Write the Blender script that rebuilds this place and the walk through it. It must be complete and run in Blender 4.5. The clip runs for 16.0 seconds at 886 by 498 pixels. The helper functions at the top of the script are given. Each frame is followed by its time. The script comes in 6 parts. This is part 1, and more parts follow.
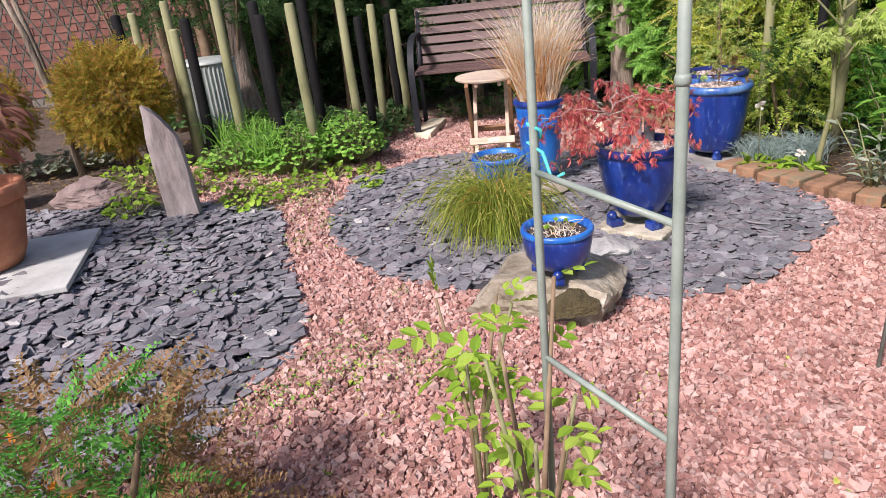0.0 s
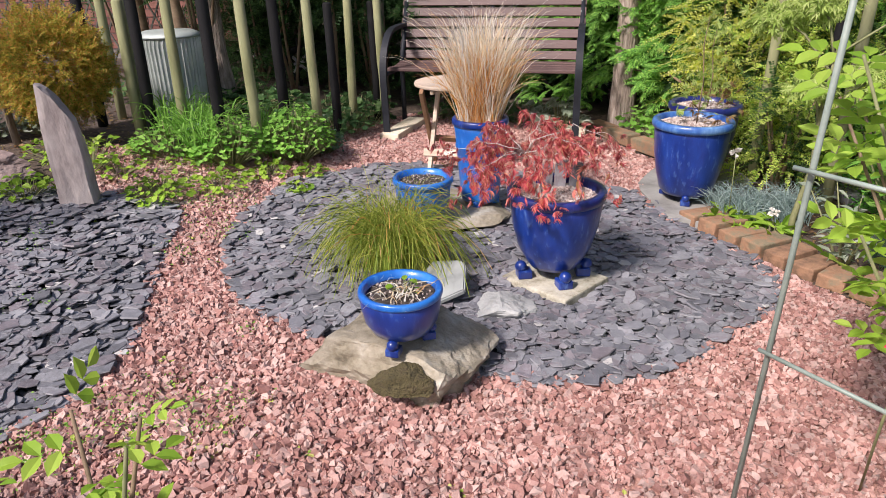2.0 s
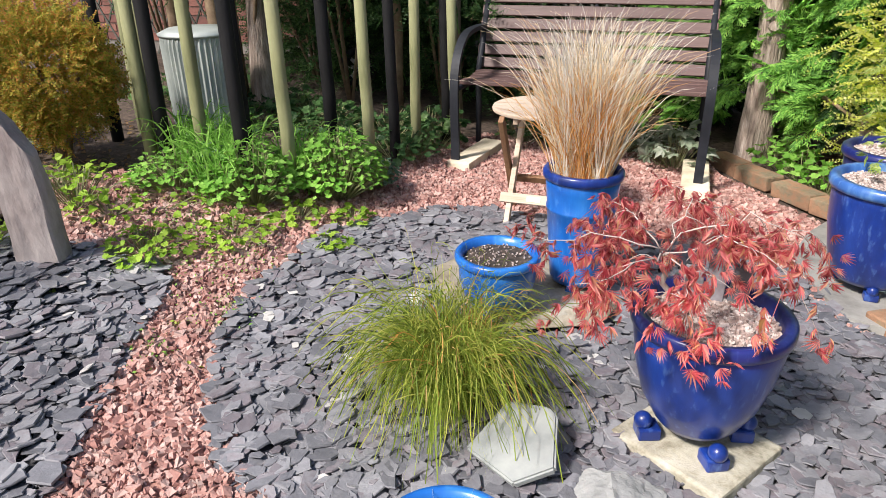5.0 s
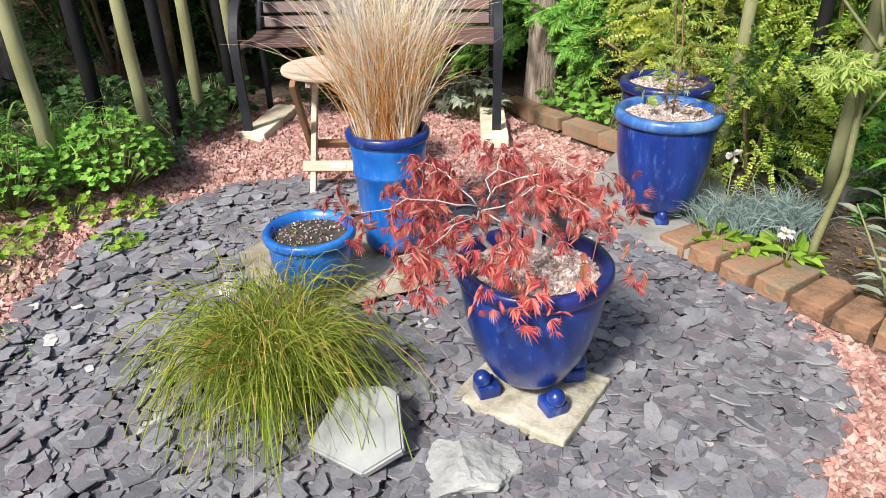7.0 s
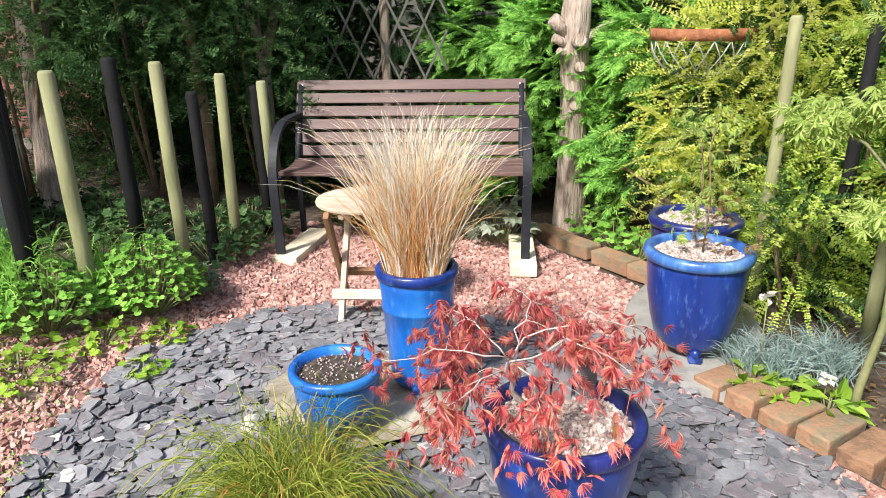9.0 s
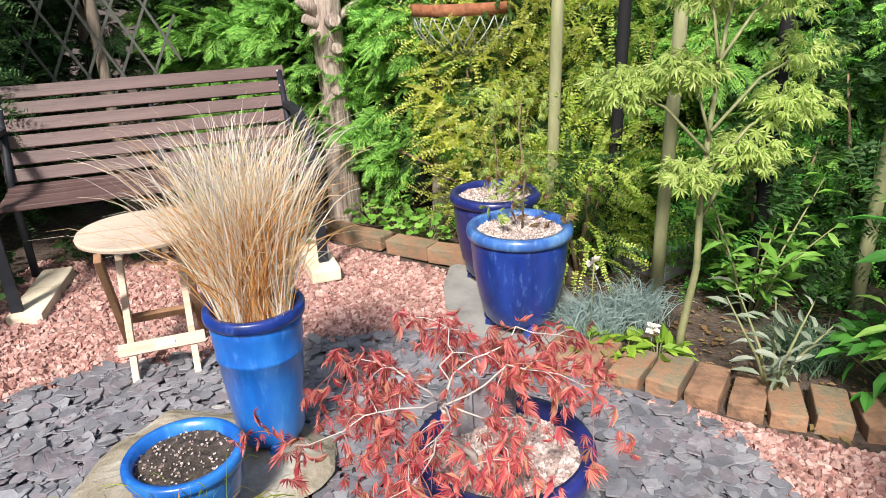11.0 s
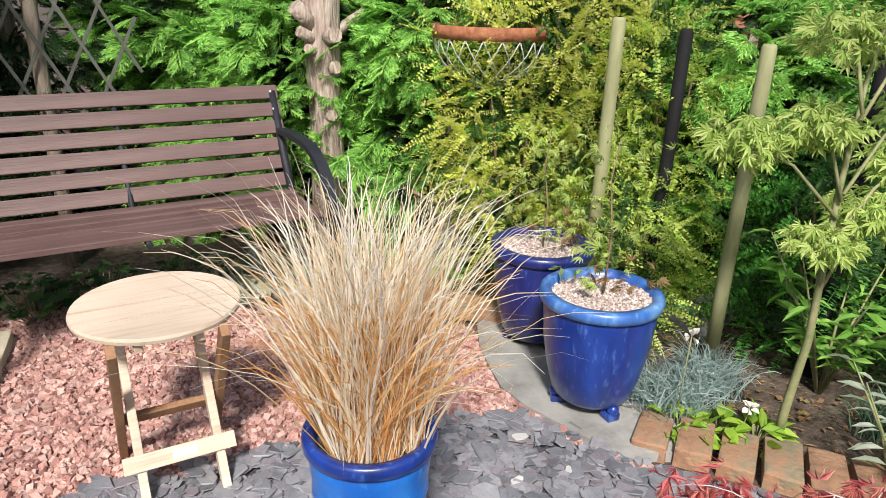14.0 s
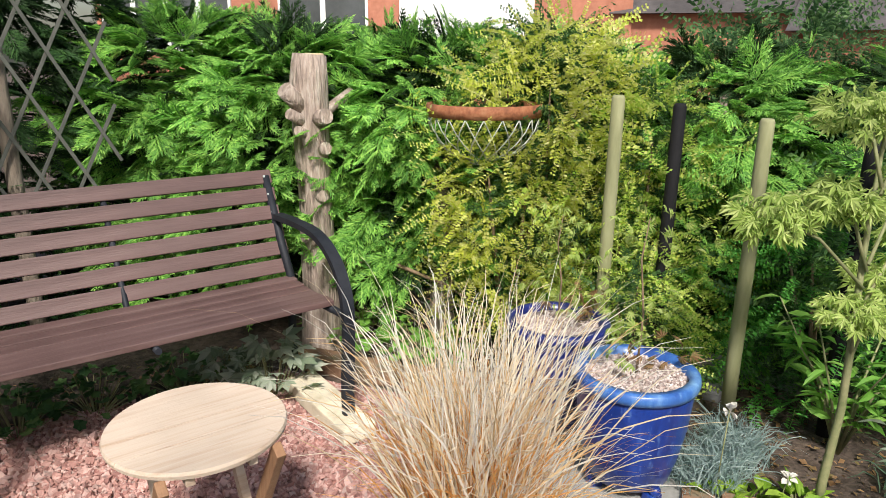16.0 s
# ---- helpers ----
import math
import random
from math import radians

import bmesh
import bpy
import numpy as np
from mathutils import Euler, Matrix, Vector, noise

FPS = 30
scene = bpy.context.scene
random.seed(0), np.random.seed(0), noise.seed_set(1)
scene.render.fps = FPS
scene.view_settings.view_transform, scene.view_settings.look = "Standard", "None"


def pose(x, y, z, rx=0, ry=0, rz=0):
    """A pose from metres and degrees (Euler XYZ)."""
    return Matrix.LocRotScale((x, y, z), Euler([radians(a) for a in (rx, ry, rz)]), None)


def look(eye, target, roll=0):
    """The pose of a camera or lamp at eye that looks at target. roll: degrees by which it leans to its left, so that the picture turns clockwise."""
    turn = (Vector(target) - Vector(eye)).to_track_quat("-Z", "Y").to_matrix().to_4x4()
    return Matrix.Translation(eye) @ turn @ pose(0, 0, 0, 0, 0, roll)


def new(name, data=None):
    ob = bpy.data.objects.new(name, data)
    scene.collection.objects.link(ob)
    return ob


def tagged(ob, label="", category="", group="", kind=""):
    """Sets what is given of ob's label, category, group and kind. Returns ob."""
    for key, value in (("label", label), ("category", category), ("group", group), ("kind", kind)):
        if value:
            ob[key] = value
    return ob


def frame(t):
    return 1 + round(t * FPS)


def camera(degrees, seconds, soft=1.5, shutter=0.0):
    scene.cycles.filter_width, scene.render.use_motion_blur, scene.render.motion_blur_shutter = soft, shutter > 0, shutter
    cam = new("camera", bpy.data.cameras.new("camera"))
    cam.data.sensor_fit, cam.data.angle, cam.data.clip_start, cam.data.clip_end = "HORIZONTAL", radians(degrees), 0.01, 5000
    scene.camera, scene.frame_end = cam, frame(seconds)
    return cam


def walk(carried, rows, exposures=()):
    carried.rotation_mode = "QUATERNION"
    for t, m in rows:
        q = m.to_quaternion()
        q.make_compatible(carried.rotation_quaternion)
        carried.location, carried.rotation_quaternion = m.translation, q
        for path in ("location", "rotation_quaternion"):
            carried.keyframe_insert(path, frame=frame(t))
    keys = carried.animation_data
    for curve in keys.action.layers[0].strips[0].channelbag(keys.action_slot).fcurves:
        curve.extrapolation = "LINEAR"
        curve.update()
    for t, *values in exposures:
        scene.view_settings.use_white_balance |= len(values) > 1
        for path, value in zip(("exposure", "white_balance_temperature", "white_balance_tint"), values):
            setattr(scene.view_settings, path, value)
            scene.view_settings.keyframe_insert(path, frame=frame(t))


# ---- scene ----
cam = camera(65.7, 16.0, soft=0.6)
PATH = [
    (0, (0.369, 0.282, 1.106), (0.006, 2.099, 0.354), -6.3),
    (0.5, (0.543, 0.394, 1.135), (0.105, 2.152, 0.288), -4.5),
    (1, (0.698, 0.467, 1.148), (0.269, 2.263, 0.38), -4.4),
    (1.5, (0.829, 0.62, 1.156), (0.521, 2.474, 0.473), -0.2),
    (2, (0.918, 0.788, 1.157), (0.41, 2.549, 0.356), -1.2),
    (2.5, (0.995, 0.907, 1.151), (0.303, 2.568, 0.277), 1.6),
    (3, (0.962, 1.027, 1.132), (0.11, 2.651, 0.333), -1.0),
    (3.2, (0.928, 1.1, 1.123), (0.101, 2.764, 0.383), 0.2),
    (5.3, (0.531, 1.738, 1.127), (-0.096, 3.444, 0.292), -1.0),
    (5.5, (0.486, 1.761, 1.137), (0.057, 3.537, 0.322), -1.4),
    (6, (0.486, 1.793, 1.119), (0.311, 3.585, 0.25), -0.5),
    (6.5, (0.544, 1.799, 1.126), (0.451, 3.593, 0.247), -0.4),
    (7, (0.583, 1.8, 1.108), (0.423, 3.56, 0.171), -1.2),
    (7.5, (0.59, 1.799, 1.118), (0.435, 3.572, 0.205), -0.1),
    (7.8, (0.607, 1.802, 1.125), (0.437, 3.646, 0.37), -0.4),
    (8, (0.62, 1.812, 1.151), (0.418, 3.691, 0.498), -0.6),
    (8.5, (0.618, 1.825, 1.185), (0.355, 3.719, 0.599), -0.4),
    (9, (0.579, 1.842, 1.182), (0.331, 3.719, 0.538), -0.8),
    (9.5, (0.468, 1.875, 1.168), (0.6, 3.756, 0.5), -0.7),
    (9.7, (0.425, 1.892, 1.16), (0.637, 3.761, 0.479), -2.2),
    (11.8, (0.083, 2.274, 1.22), (0.748, 4.024, 0.518), 0.8),
    (12, (0.026, 2.295, 1.219), (0.701, 4.052, 0.545), 1.0),
    (12.5, (-0.049, 2.368, 1.22), (0.576, 4.125, 0.499), 1.9),
    (13, (-0.099, 2.541, 1.204), (0.496, 4.312, 0.489), -1.4),
    (13.5, (-0.102, 2.668, 1.242), (0.491, 4.441, 0.533), -1.1),
    (14, (-0.143, 2.756, 1.23), (0.708, 4.425, 0.531), 1.6),
    (14.5, (-0.22, 2.847, 1.253), (0.81, 4.404, 0.537), -0.3),
    (15, (-0.305, 2.91, 1.257), (0.864, 4.373, 0.554), 0.2),
    (15.5, (-0.329, 2.943, 1.299), (0.828, 4.47, 0.726), 0.1),
    (16, (-0.357, 2.974, 1.305), (0.685, 4.591, 0.759), 0.4),
]
walk(cam, [(t, look(eye, target, roll)) for t, eye, target, roll in PATH], exposures=((0, 0.36, 6500, 22), (1, 0.28, 6500, 19), (1.5, 0.26, 6500, 16), (2, 0.32, 6500, 19), (3, 0.32, 6500, 18), (5.5, 0.53, 6500, 12), (7, 0.52, 6500, 11), (8.5, 0.8, 6500, 10), (9.7, 0.76, 6500, 10), (12, 0.53, 6500, 13), (13, 0.54, 6500, 12), (14.5, 0.47, 6500, 10), (15.5, 0.5, 6500, 10), (16, 0.36, 6500, 10)))

# ---- world, sun, exposure ----
world = bpy.data.worlds.new("overcast_sky")
scene.world = world
world.use_nodes = True
wn = world.node_tree
sky = wn.nodes.new("ShaderNodeTexSky")
sky.sky_type = "NISHITA"
sky.sun_disc = False
sky.sun_elevation = radians(46)
sky.sun_rotation = radians(208)
sky.air_density = 1.2
sky.dust_density = 3.0
wn.links.new(sky.outputs[0], wn.nodes["Background"].inputs[0])
wn.nodes["Background"].inputs[1].default_value = 0.1
sun = new("sun", bpy.data.lights.new("sun", "SUN"))
sun.data.energy = 4.5
sun.data.angle = radians(7)
sun.data.color = (1.0, 0.95, 0.87)
sun.matrix_world = look((-3.0, -5.6, 6.6), (0, 0, 0))


# ---- materials ----
def material(name, cols, rough=0.7, scale=12.0, rand=0.0, bump=0.3, bump_scale=60.0, metal=0.0, coat=0.0,
             trans=0.0, mottle=0.25, stretch=(1, 1, 1), spec=0.5, bump_dist=0.004):
    """Two scales of noise (and a random value a piece) through a colour ramp, with bump."""
    m = bpy.data.materials.new(name)
    m.use_nodes = True
    t = m.node_tree
    L = t.links.new
    bs = t.nodes["Principled BSDF"]
    co = t.nodes.new("ShaderNodeTexCoord")
    mp = t.nodes.new("ShaderNodeMapping")
    mp.inputs["Scale"].default_value = stretch
    L(co.outputs["Object"], mp.inputs[0])
    n1 = t.nodes.new("ShaderNodeTexNoise")
    n1.inputs["Scale"].default_value = scale
    n1.inputs["Detail"].default_value = 6
    n1.inputs["Roughness"].default_value = 0.65
    L(mp.outputs[0], n1.inputs["Vector"])
    fac = n1.outputs["Fac"]
    con = t.nodes.new("ShaderNodeMapRange")
    con.inputs["From Min"].default_value = 0.3
    con.inputs["From Max"].default_value = 0.7
    L(fac, con.inputs["Value"])
    fac = con.outputs[0]
    if rand > 0:
        geo = t.nodes.new("ShaderNodeNewGeometry")
        info = t.nodes.new("ShaderNodeObjectInfo")
        add = t.nodes.new("ShaderNodeMath")
        add.operation = "ADD"
        L(geo.outputs["Random Per Island"], add.inputs[0])
        L(info.outputs["Random"], add.inputs[1])
        fr = t.nodes.new("ShaderNodeMath")
        fr.operation = "FRACT"
        L(add.outputs[0], fr.inputs[0])
        mx = t.nodes.new("ShaderNodeMix")
        mx.inputs["Factor"].default_value = rand
        L(fac, mx.inputs["A"])
        L(fr.outputs[0], mx.inputs["B"])
        fac = mx.outputs["Result"]
    ramp = t.nodes.new("ShaderNodeValToRGB")
    els = ramp.color_ramp.elements
    while len(els) < len(cols):
        els.new(0.5)
    for k, c in enumerate(cols):
        els[k].position = k / max(1, len(cols) - 1)
        els[k].color = (*c, 1)
    L(fac, ramp.inputs[0])
    n2 = t.nodes.new("ShaderNodeTexNoise")
    n2.inputs["Scale"].default_value = scale * 0.13 + 0.6
    n2.inputs["Detail"].default_value = 3
    L(co.outputs["Object"], n2.inputs["Vector"])
    mr = t.nodes.new("ShaderNodeMapRange")
    mr.inputs["From Min"].default_value = 0.3
    mr.inputs["From Max"].default_value = 0.7
    mr.inputs["To Min"].default_value = 1 - mottle
    mr.inputs["To Max"].default_value = 1 + mottle * 0.6
    L(n2.outputs["Fac"], mr.inputs["Value"])
    mul = t.nodes.new("ShaderNodeMix")
    mul.data_type = "RGBA"
    mul.blend_type = "MULTIPLY"
    mul.inputs["Factor"].default_value = 1
    L(ramp.outputs[0], mul.inputs["A"])
    L(mr.outputs[0], mul.inputs["B"])
    col = mul.outputs["Result"]
    L(col, bs.inputs["Base Color"])
    bs.inputs["Roughness"].default_value = rough
    bs.inputs["Metallic"].default_value = metal
    bs.inputs["Specular IOR Level"].default_value = spec
    bs.inputs["Coat Weight"].default_value = coat
    bs.inputs["Coat Roughness"].default_value = 0.12
    if bump > 0:
        n3 = t.nodes.new("ShaderNodeTexNoise")
        n3.inputs["Scale"].default_value = bump_scale
        n3.inputs["Detail"].default_value = 5
        L(mp.outputs[0], n3.inputs["Vector"])
        bp = t.nodes.new("ShaderNodeBump")
        bp.inputs["Strength"].default_value = bump
        bp.inputs["Distance"].default_value = bump_dist
        L(n3.outputs["Fac"], bp.inputs["Height"])
        L(bp.outputs[0], bs.inputs["Normal"])
    if trans > 0:
        tr = t.nodes.new("ShaderNodeBsdfTranslucent")
        L(col, tr.inputs[0])
        ms = t.nodes.new("ShaderNodeMixShader")
        ms.inputs[0].default_value = trans
        L(bs.outputs[0], ms.inputs[1])
        L(tr.outputs[0], ms.inputs[2])
        L(ms.outputs[0], t.nodes["Material Output"].inputs[0])
    return m


SOIL = material("soil", [(0.03, 0.022, 0.017), (0.085, 0.06, 0.046), (0.14, 0.105, 0.082)], 0.95, 30, bump=0.9, bump_dist=0.012)
GRIT = material("grit", [(0.16, 0.08, 0.065), (0.36, 0.19, 0.155), (0.5, 0.3, 0.25)], 0.9, 70, bump=0.9, bump_dist=0.01)
GRAVEL = material("pink_gravel", [(0.19, 0.086, 0.078), (0.33, 0.165, 0.142), (0.43, 0.245, 0.212), (0.54, 0.355, 0.318), (0.37, 0.29, 0.262)], 0.85, 90, 0.75, 0.5, 200)
SLATE = material("slate_chips", [(0.085, 0.088, 0.1), (0.135, 0.138, 0.158), (0.18, 0.183, 0.205), (0.25, 0.253, 0.275), (0.18, 0.158, 0.178), (0.125, 0.128, 0.146)], 0.62, 35, 0.75, 0.5, 120)
SLATE_BASE = material("slate_dust", [(0.03, 0.03, 0.035), (0.075, 0.075, 0.085)], 0.9, 50, bump=0.8, bump_dist=0.01)
PALE_CHIP = material("pale_chips", [(0.35, 0.34, 0.34), (0.55, 0.54, 0.52)], 0.7, 40, 0.6)
SANDSTONE = material("lichen_sandstone", [(0.102, 0.085, 0.0595), (0.23, 0.2, 0.145), (0.323, 0.289, 0.23), (0.425, 0.408, 0.357)], 0.9, 9, bump=0.8, bump_scale=35, bump_dist=0.012)
MOSS = material("moss", [(0.03, 0.025, 0.012), (0.085, 0.07, 0.03), (0.06, 0.045, 0.025)], 0.95, 40, bump=1, bump_scale=160, bump_dist=0.008)
PURPLE_ROCK = material("grey_slate_rock", [(0.17, 0.138, 0.137), (0.31, 0.272, 0.267), (0.45, 0.405, 0.395)], 0.75, 7, bump=0.8, bump_scale=22, stretch=(1, 1, 0.5), bump_dist=0.012)
BROWN_ROCK = material("brown_rock", [(0.12, 0.085, 0.08), (0.22, 0.165, 0.155), (0.31, 0.25, 0.235)], 0.85, 8, bump=0.8, bump_scale=20, stretch=(0.6, 0.6, 2.5), bump_dist=0.012)
PALE_SLATE = material("pale_slate", [(0.206, 0.226, 0.226), (0.289, 0.309, 0.309), (0.343, 0.363, 0.357)], 0.6, 10, bump=0.4, bump_scale=30)
GREY_ROCK = material("grey_rock", [(0.22, 0.23, 0.23), (0.34, 0.35, 0.35), (0.45, 0.46, 0.45)], 0.75, 8, bump=0.7, bump_scale=25, bump_dist=0.01)
SLAB = material("cream_slab", [(0.19, 0.17, 0.12), (0.4, 0.375, 0.3), (0.5, 0.48, 0.41)], 0.9, 26, bump=0.8, bump_scale=50, bump_dist=0.006)
PLINTH = material("cream_block", [(0.45, 0.38, 0.27), (0.68, 0.6, 0.46), (0.75, 0.68, 0.55)], 0.85, 8, bump=0.5)
PALE_FLAG = material("pale_stone_sheet", [(0.36, 0.38, 0.37), (0.5, 0.52, 0.51), (0.58, 0.6, 0.59)], 0.6, 8, bump=0.3, bump_scale=40)
CONCRETE = material("concrete", [(0.2, 0.195, 0.185), (0.31, 0.305, 0.29), (0.38, 0.375, 0.355)], 0.85, 6, bump=0.5, bump_scale=90)
FLAG = material("paving_flag", [(0.14, 0.14, 0.15), (0.25, 0.25, 0.26)], 0.85, 6, bump=0.5)
BRICK = material("buff_brick", [(0.085, 0.065, 0.04), (0.22, 0.125, 0.078), (0.31, 0.175, 0.105), (0.21, 0.175, 0.115), (0.13, 0.115, 0.07)], 0.9, 16, 0.35, 0.9, 60, bump_dist=0.006)
WALL_BRICK = material("red_brick", [(0.1, 0.045, 0.04), (0.2, 0.085, 0.07), (0.26, 0.12, 0.095)], 0.9, 16, 0.55, 0.8, 60, bump_dist=0.005)
MORTAR = material("mortar", [(0.16, 0.14, 0.13), (0.26, 0.24, 0.22)], 0.95, 30)


def glaze(name, cols, streak):
    """Glazed ceramic with paler runs down the sides."""
    m = material(name, cols, 0.3, 5, bump=0.25, bump_scale=14, coat=0.25, mottle=0.2, stretch=(1.5, 1.5, 0.5), bump_dist=0.006)
    t = m.node_tree
    bs = t.nodes["Principled BSDF"]
    old = bs.inputs["Base Color"].links[0].from_socket
    co = t.nodes.new("ShaderNodeTexCoord")
    mp = t.nodes.new("ShaderNodeMapping")
    mp.inputs["Scale"].default_value = (1, 1, 0.35)
    n = t.nodes.new("ShaderNodeTexNoise")
    n.inputs["Scale"].default_value = 60
    n.inputs["Detail"].default_value = 5
    r = t.nodes.new("ShaderNodeMapRange")
    r.inputs["From Min"].default_value = 0.585
    r.inputs["From Max"].default_value = 0.85
    r.inputs["To Max"].default_value = 0.5
    mx = t.nodes.new("ShaderNodeMix")
    mx.data_type = "RGBA"
    t.links.new(co.outputs["Object"], mp.inputs[0])
    t.links.new(mp.outputs[0], n.inputs["Vector"])
    t.links.new(n.outputs["Fac"], r.inputs["Value"])
    t.links.new(r.outputs[0], mx.inputs["Factor"])
    t.links.new(old, mx.inputs["A"])
    mx.inputs["B"].default_value = (*streak, 1)
    t.links.new(mx.outputs["Result"], bs.inputs["Base Color"])
    return m


BLUE = glaze("cobalt_glaze", [(0.005, 0.016, 0.1), (0.009, 0.033, 0.22), (0.016, 0.06, 0.34)], (0.16, 0.3, 0.6))
BRIGHT_BLUE = glaze("bright_blue_glaze", [(0.008, 0.065, 0.33), (0.012, 0.13, 0.5), (0.03, 0.21, 0.62)], (0.12, 0.36, 0.7))
NAVY = glaze("navy_glaze", [(0.006, 0.009, 0.06), (0.012, 0.02, 0.14), (0.02, 0.03, 0.2)], (0.1, 0.16, 0.4))
RIM_BLUE = glaze("rim_glaze", [(0.012, 0.04, 0.22), (0.045, 0.14, 0.42), (0.2, 0.38, 0.62)], (0.3, 0.5, 0.7))
TERRACOTTA = material("terracotta", [(0.3, 0.11, 0.06), (0.42, 0.17, 0.09), (0.5, 0.24, 0.14)], 0.85, 8, bump=0.3)
GRIT_TOP = material("pot_grit", [(0.14, 0.11, 0.1), (0.34, 0.26, 0.235), (0.5, 0.43, 0.4), (0.66, 0.61, 0.585)], 0.85, 60, 0.75)
COMPOST = material("compost", [(0.02, 0.016, 0.013), (0.055, 0.042, 0.034), (0.11, 0.088, 0.074)], 0.95, 60, bump=1, bump_dist=0.01)
BENCH_WOOD = material("brown_stained_slats", [(0.0697, 0.0369, 0.0344), (0.123, 0.0722, 0.0672), (0.172, 0.115, 0.107)], 0.55, 7, 0.3, 0.4, 60, stretch=(0.25, 3, 3), mottle=0.45)
IRON = material("black_painted_iron", [(0.01, 0.012, 0.017), (0.024, 0.027, 0.036)], 0.6, 12, bump=0.2, spec=0.3)
TEAK = material("pale_weathered_wood", [(0.4, 0.28, 0.2), (0.52, 0.4, 0.305), (0.58, 0.48, 0.39), (0.48, 0.33, 0.235)], 0.75, 8, 0.2, bump=0.3, bump_scale=60, stretch=(0.3, 6, 6), mottle=0.4)
TEAK_DARK = material("brown_wood", [(0.2, 0.1, 0.05), (0.34, 0.19, 0.1)], 0.7, 9, bump=0.4, stretch=(4, 4, 0.4))
STAKE = material("tan_green_treated_wood", [(0.163, 0.172, 0.0774), (0.253, 0.258, 0.133), (0.327, 0.331, 0.194)], 0.85, 7, 0.15, 0.4, 50, stretch=(2, 2, 0.4))
STAKE_BLACK = material("black_stained_wood", [(0.005, 0.005, 0.006), (0.012, 0.012, 0.014)], 0.8, 9, bump=0.4, stretch=(2, 2, 0.4), spec=0.25)
BARK = material("reddish_bark", [(0.16, 0.12, 0.1), (0.34, 0.27, 0.225), (0.53, 0.46, 0.4)], 0.9, 14, bump=1, bump_scale=30, stretch=(3, 3, 0.5), bump_dist=0.015)
PALE_BARK = material("pale_bark", [(0.112, 0.0863, 0.0675), (0.24, 0.195, 0.15), (0.3, 0.255, 0.203)], 0.9, 14, bump=1, bump_scale=30, stretch=(3, 3, 0.5), bump_dist=0.01)
CUT_WOOD = material("cut_wood", [(0.5, 0.38, 0.22), (0.65, 0.52, 0.34)], 0.8, 20)
TWIG = material("twig", [(0.16, 0.1, 0.06), (0.3, 0.22, 0.14)], 0.8, 20)
PALE_TWIG = material("pale_twig", [(0.36, 0.31, 0.28), (0.55, 0.49, 0.46)], 0.7, 20)
GREEN_STEM = material("green_stem", [(0.13, 0.16, 0.06), (0.28, 0.27, 0.14)], 0.7, 20)
GREEN_METAL = material("grey_green_coated_steel", [(0.2, 0.25, 0.22), (0.31, 0.37, 0.33)], 0.45, 20, bump=0.1)
TRELLIS = material("grey_weathered_lath", [(0.055, 0.06, 0.05), (0.11, 0.115, 0.1)], 0.85, 14, 0.2)
GALVANISED = material("galvanised_steel", [(0.38, 0.43, 0.42), (0.55, 0.6, 0.58)], 0.5, 6, metal=0.35, bump=0.1)
RUST = material("rusty_iron", [(0.12, 0.04, 0.02), (0.3, 0.11, 0.05), (0.42, 0.2, 0.1)], 0.85, 25, bump=0.6)
WIRE = material("pale_wire", [(0.35, 0.37, 0.34), (0.5, 0.52, 0.48)], 0.5, 30)
RUBBER = material("rubber", [(0.012, 0.012, 0.012), (0.03, 0.03, 0.03)], 0.8, 20)
WHITE_PAINT = material("white_paint", [(0.74, 0.74, 0.73), (0.82, 0.82, 0.81)], 0.5, 4, bump=0.05, mottle=0.05)
HOUSE_BRICK = material("orange_brick", [(0.34, 0.13, 0.08), (0.46, 0.2, 0.13)], 0.9, 6)
ROOF_TILE = material("dark_roof", [(0.05, 0.045, 0.045), (0.1, 0.09, 0.09)], 0.8, 4)
STRING = material("turquoise_string", [(0.05, 0.5, 0.5), (0.1, 0.65, 0.62)], 0.7, 30)
PLAQUE = material("plaque", [(0.62, 0.58, 0.5), (0.7, 0.66, 0.58)], 0.6, 30)


def leaf(name, cols, rough=0.5, trans=0.46, rand=0.8):
    return material(name, cols, rough, 5, rand, 0.0, trans=trans, mottle=0.3, spec=0.2)


CONIFER = leaf("conifer_green", [(0.085, 0.22, 0.055), (0.185, 0.44, 0.085), (0.33, 0.64, 0.13), (0.5, 0.79, 0.18)])
# Near-black green that puts shade into the inside of the crowns.
CONIFER_SHADE = leaf("conifer_inner_shade", [(0.015, 0.035, 0.012), (0.03, 0.075, 0.02)], 0.7, 0.15)
# Darker conifer green that paints in the shade behind the trellis.
SHADED_CONIFER = leaf("shaded_conifer_green", [(0.02, 0.05, 0.018), (0.04, 0.1, 0.03), (0.075, 0.17, 0.045)], 0.6, 0.3)
GOLD = leaf("golden_leaf", [(0.5, 0.62, 0.08), (0.74, 0.8, 0.14), (0.85, 0.86, 0.28), (0.89, 0.89, 0.5)], 0.5, 0.56)
LIME = leaf("lime_leaf", [(0.24, 0.48, 0.07), (0.46, 0.66, 0.11), (0.7, 0.8, 0.18), (0.84, 0.87, 0.36)], 0.5, 0.52)
# The dark shrubs' own green; elsewhere it also stands for shade.
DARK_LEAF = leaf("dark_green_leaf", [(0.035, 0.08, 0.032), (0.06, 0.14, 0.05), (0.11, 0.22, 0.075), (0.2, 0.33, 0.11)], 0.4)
MID_LEAF = leaf("mid_green_leaf", [(0.0635, 0.229, 0.0497), (0.127, 0.42, 0.0745), (0.236, 0.65, 0.112)])
